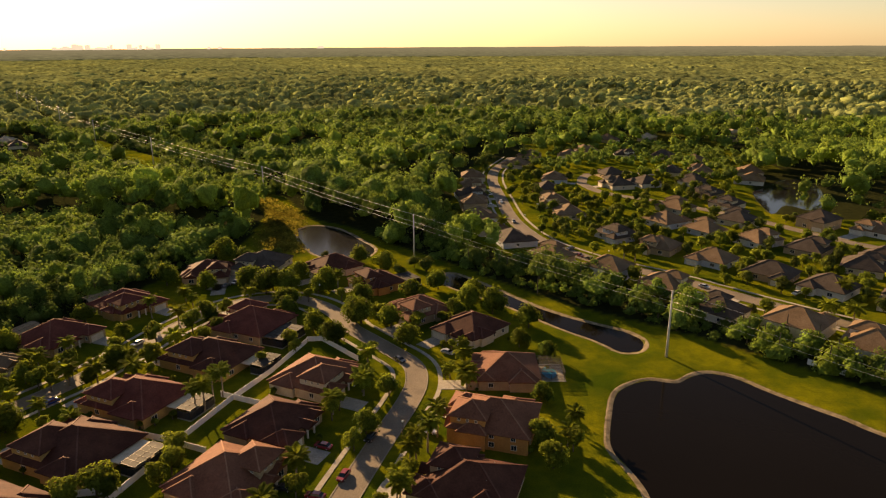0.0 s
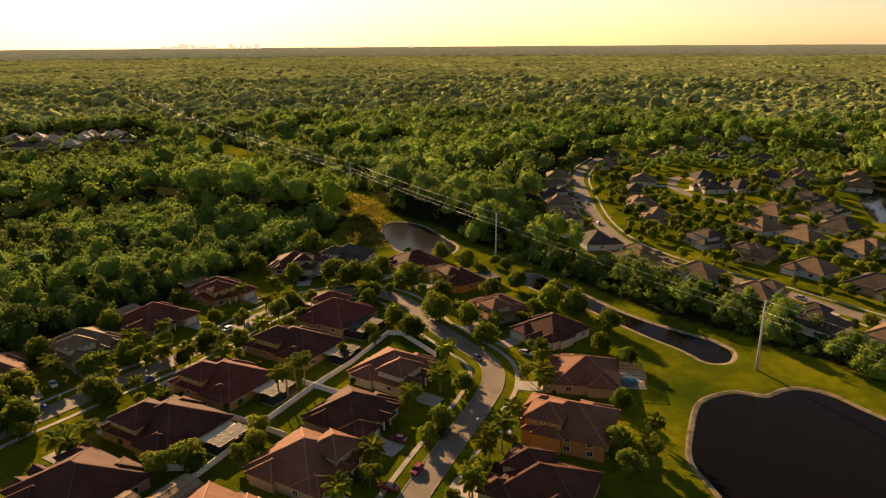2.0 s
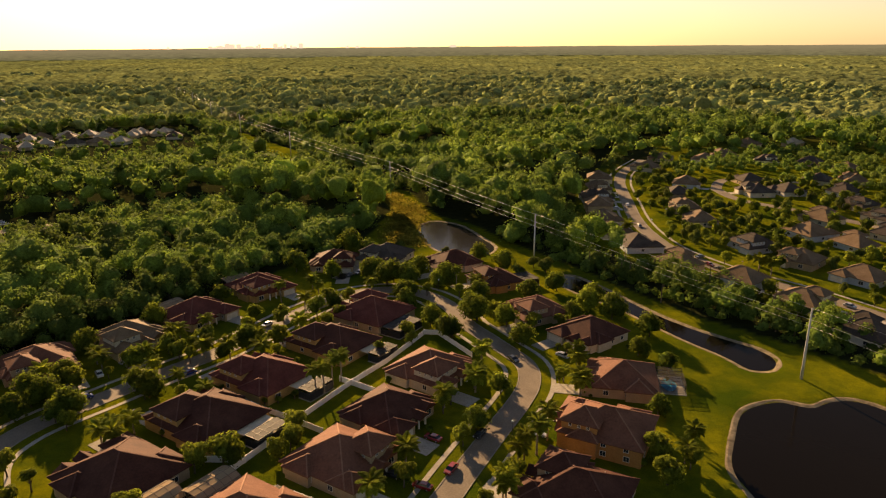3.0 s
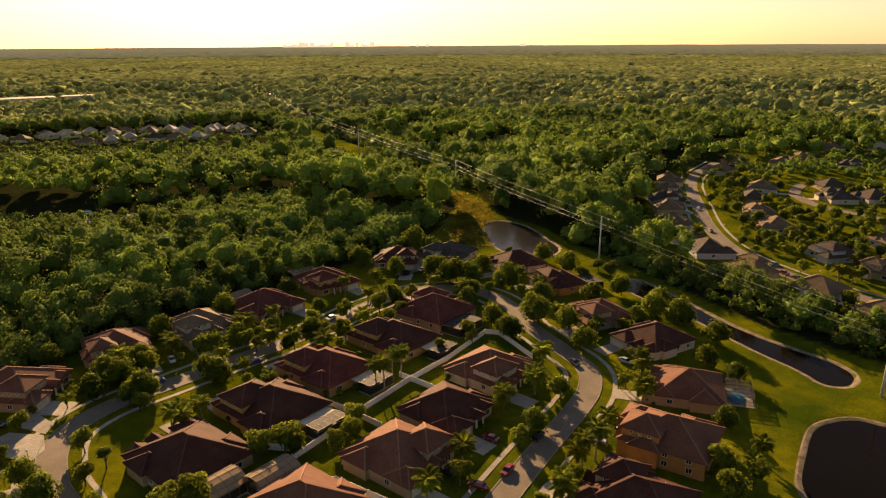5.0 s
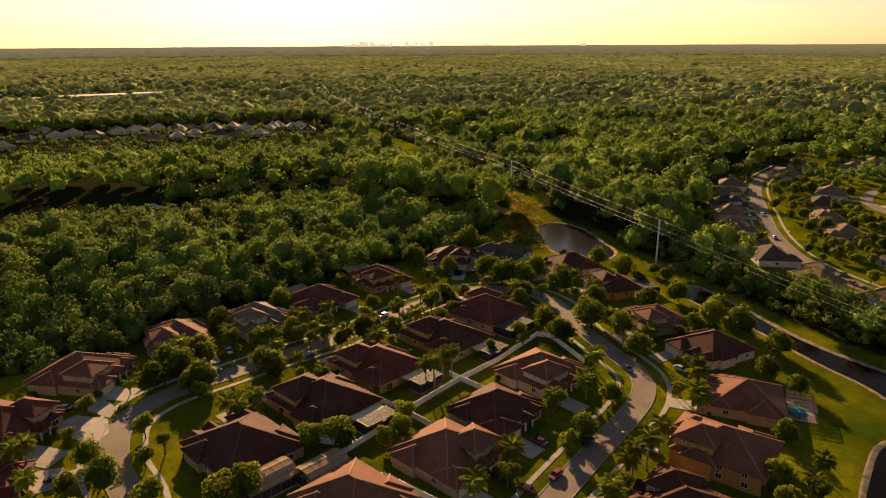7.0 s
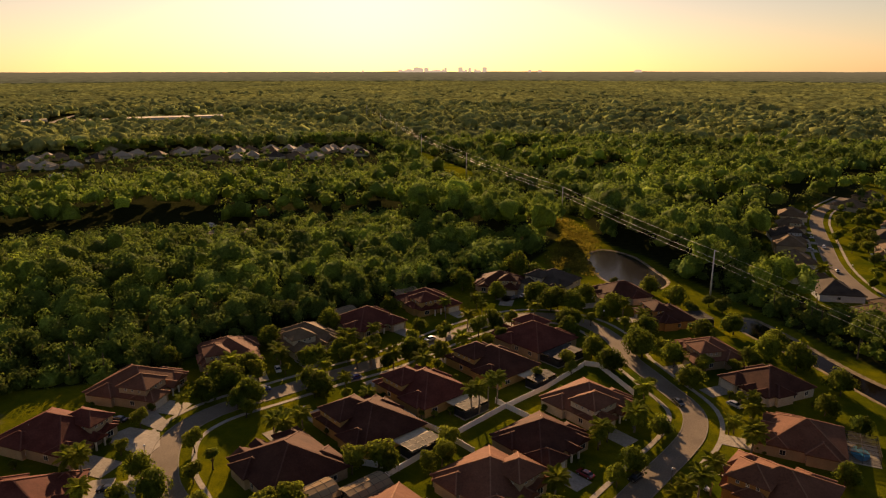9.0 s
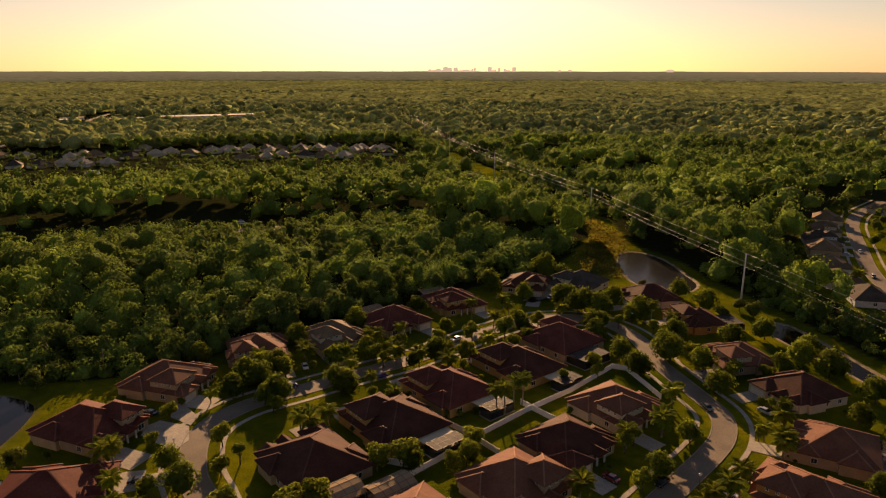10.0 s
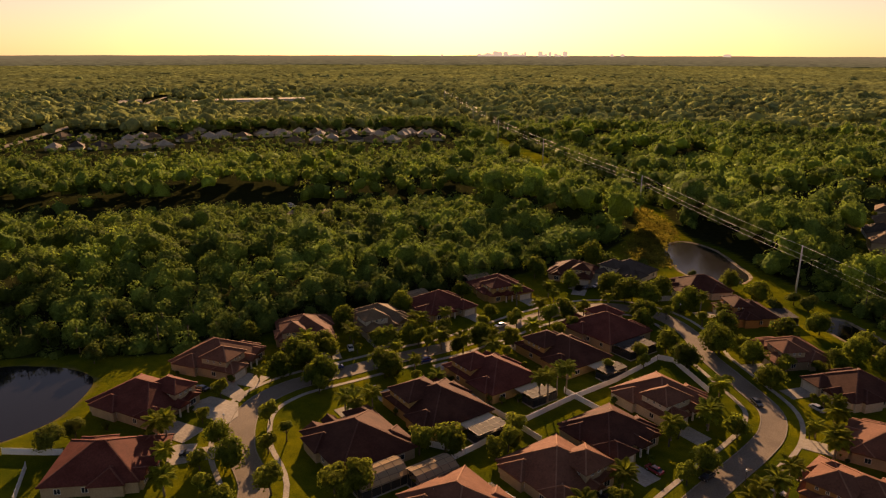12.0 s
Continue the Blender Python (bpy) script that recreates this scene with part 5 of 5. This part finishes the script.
for x, y, s in ((-82.5, 258.4, 1.2), (-71.8, 240.4, 1.0), (-91.2, 262.6, 1.1), (-125.6, 152.4, 0.9), (-136.6, 132.7, 0.8), (-152.8, 141.4, 1.0), (-150, 151.5, 1.0), (-56, 216.3, 0.9),
                (-48.3, 208.2, 1.0), (-42.8, 228.3, 1.15)):
    plant(OAK, x, y, s)
for x, y, s in ((-113.1, 125.2, 1.0), (-117.2, 126.3, 1.0), (-134.6, 168.1, 1.0), (-137, 185.6, 1.0), (-146.4, 87.8, 1.2), (-125.6, 75.3, 1.1), (-111.7, 178, 1.1), (-101.6, 179.3, 1.2),
                (-33.5, 192.7, 1.1), (-32.5, 175.6, 1.1), (-4, 193.9, 1.1), (-2.8, 176.8, 1.2), (-15.4, 141.3, 1.0), (-16.1, 126.9, 1.1), (-44.4, 119.8, 1.1), (-128.6, 163.5, 0.9)):
    plant(PALM_S, x, y, s)
for x, y, s in ((67.4, 306.3, 1.1), (71.6, 302, 1.2), (94.3, 372.3, 1.2), (120.2, 393.6, 1.2), (13.2, 351.1, 1.3), (124.5, 234.6, 1.2), (133, 232.3, 1.3), (142.5, 259.1, 1.2), (114.8, 203.1, 1.0)):
    plant(PALM_S, x, y, s, group="trees of the east streets")
for k in range(90):
    c = [(-95, 113), (-94, 141), (-92, 166), (-81, 192), (-77, 218), (-52, 154), (-46, 180), (4, 157), (9, 187), (-2, 217), (-140, 205), (-151, 180), (-170, 126), (-165, 97)][k % 14]
    q = gen.uniform(0, 6.28)
    plant(SHRUB, c[0] + 13.5 * math.cos(q), c[1] + 13.5 * math.sin(q), gen.uniform(0.5, 1.0), group="garden shrubs")

HOMES = np.array([o.matrix_world.translation[:2] for o in scene.objects if o.get("category") == "house" and o.matrix_basis.translation.length < 340])
for line, half in ((ROAD_WEST, 3.3), (ROAD_EAST, 3.1)):
    t = np.gradient(line, axis=0)
    t /= np.linalg.norm(t, axis=1)[:, None]
    for k in range(2, len(line), 3):
        for side in (-1, 1):
            q = line[k] + np.array([-t[k, 1], t[k, 0]]) * side * (half + gen.choice([1.6, 6.5, 7.5])) + gen.uniform(-1, 1, 2)
            clear = min(distance(q[None], ROAD_WEST)[0], distance(q[None], ROAD_EAST)[0]) > half + 1.2
            if clear and np.hypot(*(HOMES - q).T).min() > 10.5 and gen.uniform() < 0.5:
                plant((OAK_B, SLIM, PALM_S, OAK_B, OAK)[int(gen.integers(0, 5))], float(q[0]), float(q[1]), gen.uniform(0.6, 0.95))
for x, y, s in ((-30, 222, 1.0), (-62, 262, 1.1), (-95, 262, 1.0), (-110, 258, 0.9), (-26, 250, 1.0), (-8, 232, 0.9), (-44, 246, 1.0), (-75, 270, 1.0), (-104, 288, 1.1),
                (-128, 262, 1.1), (-140, 222, 0.9), (-152, 196, 1.0), (-160, 172, 1.0), (-176, 142, 0.9), (-70, 232, 0.9), (14, 208, 0.8), (22, 200, 0.7), (18, 172, 0.7)):
    plant(OAK, x, y, s)

# trees between the houses of the east streets
spots = np.array([(x, y) for x in np.arange(-20, 300, 7.0) for y in np.arange(200, 680, 7.0)])
spots = spots + gen.uniform(-3.0, 3.0, spots.shape)
ok = inside(spots, EAST_HOOD) & (np.abs(np.degrees(np.arctan2(spots[:, 0], spots[:, 1]))) < 33)
for r in (ROAD_FAR, ROAD_INNER, ROAD_MID):
    ok &= distance(spots, r) > np.where(gen.uniform(0, 1, len(spots)) < 0.4, 6, 15)
for c in EAST:
    ok &= np.hypot(*(spots - np.array(c)).T) > 10.3
    # the gardens towards the viewpoint stay open
    ok &= np.hypot(*(spots - np.array(c) * (1 - 13 / math.hypot(*c))).T) > 5.5
ok &= gen.uniform(0, 1, len(spots)) < 0.6
ok &= distance(spots, POND_EAST, True) > 16
spots = spots[ok]
spots = spots[np.argsort(np.hypot(*spots.T))]
for k, (x, y) in enumerate(spots[:280]):
    plant((OAK_E, OAK_F, DARK_E, OAK_E)[int(gen.integers(0, 4))], x, y, gen.uniform(0.5, 0.98), group="trees of the east streets")
woods("garden_trees_beyond", spots[280:], 5.0, 8.5, 3.7, 90, 0.9, 1, FOREST, "leafy trees between the farther houses", 0.9)

# ---- power line ----
def power_pole(x, y, turn, top=22.3):
    """A tapered concrete pole with three conductor brackets on one side."""
    p = root("power_pole", pose(x, y, 0, 0, 0, turn), "tall tapered grey concrete power pole on grass", "power pole", "power line poles")
    bm = bmesh.new()
    tube(bm, [(0, 0, -0.3), (0, 0, top * 0.5), (0, 0, top)], [0.42, 0.33, 0.22], 12)
    part("shaft", bm, POLE_GREY, p)
    for z in WIRE_Z:
        bm = bmesh.new()
        bar(bm, (0, 0, z - 0.1), (0.75, 0, z + 0.1), 0.09, 0.09)
        a = part("bracket", bm, POLE_GREY, p)
        bm = bmesh.new()
        for k in range(5):
            tube(bm, [(0.75 + k * 0.09, 0, z + 0.1), (0.79 + k * 0.09, 0, z + 0.1)], [0.11, 0.08], 8)
        part("insulator", bm, INSULATOR, a)
    return p


WIRE_Z = (21.7, 18.2, 16.1)
LINE = [(147, 106), (60.2, 202.6), (-28.8, 298.8), (-135.5, 421.5), (-270, 556), (-392, 688), (-520, 840), (-650, 1000), (-790, 1165)]
for k, (x, y) in enumerate(LINE):
    n0, n1 = np.array(LINE[max(k - 1, 0)]), np.array(LINE[min(k + 1, len(LINE) - 1)])
    d = (n1 - n0) / np.linalg.norm(n1 - n0)
    power_pole(x, y, math.degrees(math.atan2(-d[0], d[1])))
for (x0, y0), (x1, y1) in zip(LINE, LINE[1:]):
    d = np.array((x1 - x0, y1 - y0))
    span = np.linalg.norm(d)
    d = d / span
    for z in WIRE_Z:
        bm = bmesh.new()
        pts = []
        for q in np.linspace(0, 1, 15):
            pts.append((x0 + (x1 - x0) * q + d[1] * 1.15, y0 + (y1 - y0) * q - d[0] * 1.15, z + 0.1 - 4 * (span / 131) * 2.6 / 2.0 * q * (1 - q) * 0.5))
        tube(bm, pts, [0.024 if y0 < 250 else 0.05] * 15, 8)
        for f in bm.faces:
            f.smooth = True
        tagged(new("power_cable", done(bm, "power_cable", CABLE)), "bare aluminium power cable sagging between poles", "power cable", "power line cables")


# ---- fences ----
def fence(points, high=1.8):
    """White vinyl privacy fence: posts with caps and solid panels."""
    f = root("vinyl_fence", pose(points[0][0], points[0][1], 0), "white vinyl privacy fence between gardens", "fence", "garden fences")
    o = Vector((*points[0], 0))
    bm = bmesh.new()
    box(bm, -0.07, 0.07, -0.07, 0.07, -0.1, high + 0.08)
    box(bm, -0.09, 0.09, -0.09, 0.09, high + 0.08, high + 0.13)
    post = done(bm, "post", VINYL)
    for (xa, ya), (xb, yb) in zip(points, points[1:]):
        a, b = Vector((xa, ya, 0)) - o, Vector((xb, yb, 0)) - o
        n = max(1, round((b - a).length / 2.4))
        step = (b - a).length / n
        bm = bmesh.new()
        box(bm, 0.07, step - 0.07, -0.02, 0.02, 0.05, high - 0.1)
        box(bm, 0.07, step - 0.07, -0.04, 0.04, high - 0.1, high)
        box(bm, 0.07, step - 0.07, -0.04, 0.04, 0.05, 0.15)
        panel = done(bm, "panel", VINYL)
        ang = math.degrees(math.atan2(b.y - a.y, b.x - a.x))
        for k in range(n):
            p = a.lerp(b, k / n)
            part("post", post, VINYL, f).matrix_local = pose(p.x, p.y, 0, 0, 0, ang)
            part("panel", panel, VINYL, f).matrix_local = pose(p.x, p.y, 0, 0, 0, ang)
    p = Vector((*points[-1], 0)) - o
    part("post", post, VINYL, f).matrix_local = pose(p.x, p.y, 0)


fence([(-80.5, 121), (-77.4, 132.3), (-73.6, 150), (-68.5, 168), (-62, 186), (-56.5, 208.5)])
fence([(-92, 152.5), (-85.9, 150), (-78.5, 148), (-65.5, 143.2)])
fence([(-56.5, 209.5), (-51.8, 210.2), (-37.1, 195.5)])
fence([(-107, 119.5), (-95, 124), (-78.5, 127.5)])
fence([(-72, 171.2), (-58, 166)])
fence([(-80, 109), (-66, 119), (-50, 115)])

fence([(-173.5, 62.6), (-164.6, 68.1), (-160.5, 71)])
fence([(-162.2, 62.9), (-150.6, 54.7)])
fence([(109.8, 366), (118.7, 341)])
fence([(97.6, 372), (126, 364.5)])
fence([(141.8, 372), (151, 365)])
fence([(102.3, 199), (110, 191.6)])


# ---- cars ----
def car(paint, label):
    """A saloon car: shaped body, glazed cabin, four wheels and lights."""
    c = root("car", pose(0, 0, 0), label, "car", "parked cars")
    bm = bmesh.new()
    prof = [(-2.28, 0.32), (-2.3, 0.62), (-2.2, 0.86), (-1.2, 0.95), (1.45, 0.98), (2.15, 0.92), (2.3, 0.7), (2.28, 0.32)]
    rows = [(-0.9, 0.96), (-0.82, 1.0), (0.82, 1.0), (0.9, 0.96)]
    rings = [[bm.verts.new((x * k, y, 0.3 + (z - 0.3) * (1 if abs(y) < 0.85 else 0.9))) for x, z in prof] for y, k in rows]
    bm.faces.new(rings[0]), bm.faces.new(rings[-1][::-1])
    for a, b in zip(rings, rings[1:]):
        for k in range(8):
            bm.faces.new((a[k], b[k], b[(k + 1) % 8], a[(k + 1) % 8]))
    part("body", bm, PAINTS[paint], c)
    for nm, z0, z1, m, inset in (("window_band", 0.93, 1.36, CAR_GLASS, 0.0), ("roof_panel", 1.36, 1.45, PAINTS[paint], 0.0)):
        bm = bmesh.new()
        q = [(-1.35, 1.75, 0.82), (-0.55, 1.2, 0.66), (-0.45, 1.05, 0.58)]
        (a0, a1, aw), (b0, b1, bw) = (q[0], q[1]) if nm == "window_band" else (q[1], q[2])
        v = [bm.verts.new(p) for p in ((a0, -aw, z0), (a1, -aw, z0), (a1, aw, z0), (a0, aw, z0), (b0, -bw, z1), (b1, -bw, z1), (b1, bw, z1), (b0, bw, z1))]
        for f in ((3, 2, 1, 0), (4, 5, 6, 7), (0, 1, 5, 4), (1, 2, 6, 5), (2, 3, 7, 6), (3, 0, 4, 7)):
            bm.faces.new([v[k] for k in f])
        part(nm, bm, m, c)
    bm = bmesh.new()
    tube(bm, [(0, -0.11, 0), (0, 0.11, 0)], [0.33, 0.33], 14)
    tyre = done(bm, "tyre", TYRE)
    bm = bmesh.new()
    tube(bm, [(0, -0.12, 0), (0, 0.12, 0)], [0.2, 0.2], 10)
    rim = done(bm, "rim", RIM)
    for x in (-1.42, 1.42):
        for y in (-0.8, 0.8):
            w = part("wheel", tyre, TYRE, c)
            w.matrix_local = pose(x, y, 0.33)
            part("rim", rim, RIM, w)
    for y in (-0.62, 0.62):
        bm = bmesh.new()
        box(bm, -2.31, -2.2, y - 0.17, y + 0.17, 0.62, 0.76)
        part("headlight", bm, HEADLIGHT, c)
        bm = bmesh.new()
        box(bm, 2.2, 2.3, y - 0.17, y + 0.17, 0.72, 0.86)
        part("tail_light", bm, PAINTS["red"], c)
    return c


CARS = {k: car(k, f"{k} saloon car parked on a drive or street") for k in PAINTS}
fresh = set()


def park(paint, x, y, turn, z=0.12, s=1.0):
    m = pose(x, y, z, 0, 0, turn) @ Matrix.Diagonal((s, s, s, 1))
    if paint not in fresh:
        fresh.add(paint)
        CARS[paint].matrix_world = m
    else:
        copy_thing(CARS[paint], m).matrix_world = m


for paint, x, y, turn in (("red", -30.2, 135.2, 75), ("black", -26.4, 151.4, 72), ("black", -42.8, 130, -10), ("red", -35, 127.5, -12), ("red", -37.5, 147, -20),
                          ("white", -12, 155, 165), ("silver", -9.2, 202, 150), ("white", -112.5, 204.5, 70), ("silver", -107, 163, 160), ("red", -105, 165, 160),
                          ("grey", -100.6, 266, 80), ("black", -161, 112, 10), ("black", -134.8, 88.5, 35), ("white", -144, 158.5, 140), ("blue", -138, 145, 55),
                          ("white", -118, 140.5, 155), ("white", -112, 139, 160), ("blue", -118, 165, 60), ("grey", -103, 262, 70), ("black", -24, 196, 130), ("white", -328, 306, 50), ("white", -322, 303, 60)):
    park(paint, x, y, turn)
for paint, x, y, turn in (("white", 27.2, 334, 130), ("white", 38.4, 416, 20), ("silver", 24.8, 338.8, 120), ("black", 33.1, 322, 130), ("black", 36.8, 318.5, 130),
                          ("grey", 44.9, 321, 40), ("black", 40.6, 314.2, 130), ("red", 47.6, 309.6, 130), ("black", 51.8, 304, 130), ("white", 126, 261.7, 40),
                          ("silver", 7.4, 412, 10), ("white", 7.1, 443, 0), ("white", 14.5, 422, 90), ("grey", 62, 296, 135), ("silver", 92, 268, 135), ("black", 20, 372, 100)):
    park(paint, x, y, turn)


# ---- street lamps ----
def street_lamp(x, y):
    l = root("street_lamp", pose(x, y, 0), "slim street lamp with a white globe", "street lamp", "street lamps")
    bm = bmesh.new()
    tube(bm, [(0, 0, -0.2), (0, 0, 0.5), (0, 0, 4.3)], [0.14, 0.08, 0.06], 8)
    part("post", bm, BAR, l)
    bm = bmesh.new()
    bmesh.ops.create_uvsphere(bm, u_segments=12, v_segments=8, radius=0.3, matrix=Matrix.Translation((0, 0, 4.55)))
    part("globe", bm, LAMP_GLOBE, l)


for x, y in ((-18.4, 152.7), (-128, 186.4), (-137.2, 101.3), (-113.2, 81), (-125, 182), (-62, 253), (26, 372), (60, 304)):
    street_lamp(x, y)


# ---- distant halls by the highway ----
def hall(x, y, rot, w, d, h):
    """A flat-roofed distant hall with a parapet and a row of openings."""
    b = root("hall", pose(x, y, 0, 0, 0, rot), "long pale flat-roofed distant commercial hall", "building", "distant halls")
    bm = bmesh.new()
    box(bm, -w / 2, w / 2, -d / 2, d / 2, -0.2, h)
    part("wall", bm, WALLS["white"], b)
    bm = bmesh.new()
    box(bm, -w / 2 - 0.2, w / 2 + 0.2, -d / 2 - 0.2, d / 2 + 0.2, h, h + 0.9)
    part("parapet", bm, WALLS["tan"], b)
    bm = bmesh.new()
    box(bm, -w / 2 + 0.6, w / 2 - 0.6, -d / 2 + 0.6, d / 2 - 0.6, h + 0.9, h + 1.0)
    part("roof", bm, PALE_PANEL, b)
    for k in range(6):
        bm = bmesh.new()
        q = -w / 2 + (k + 0.5) * w / 6
        box(bm, q - w / 18, q + w / 18, -d / 2 - 0.1, -d / 2 + 0.1, 0.5, h * 0.6)
        part("shopfront", bm, GLASS, b)


for x, y, rot, w, d, h in ((-1190, 705, 60, 70, 30, 7), (-1060, 885, 55, 110, 40, 8), (-1130, 800, 58, 60, 28, 6), (-1010, 960, 50, 50, 30, 8), (-1230, 760, 60, 40, 24, 6)):
    hall(x, y, rot, w, d, h)
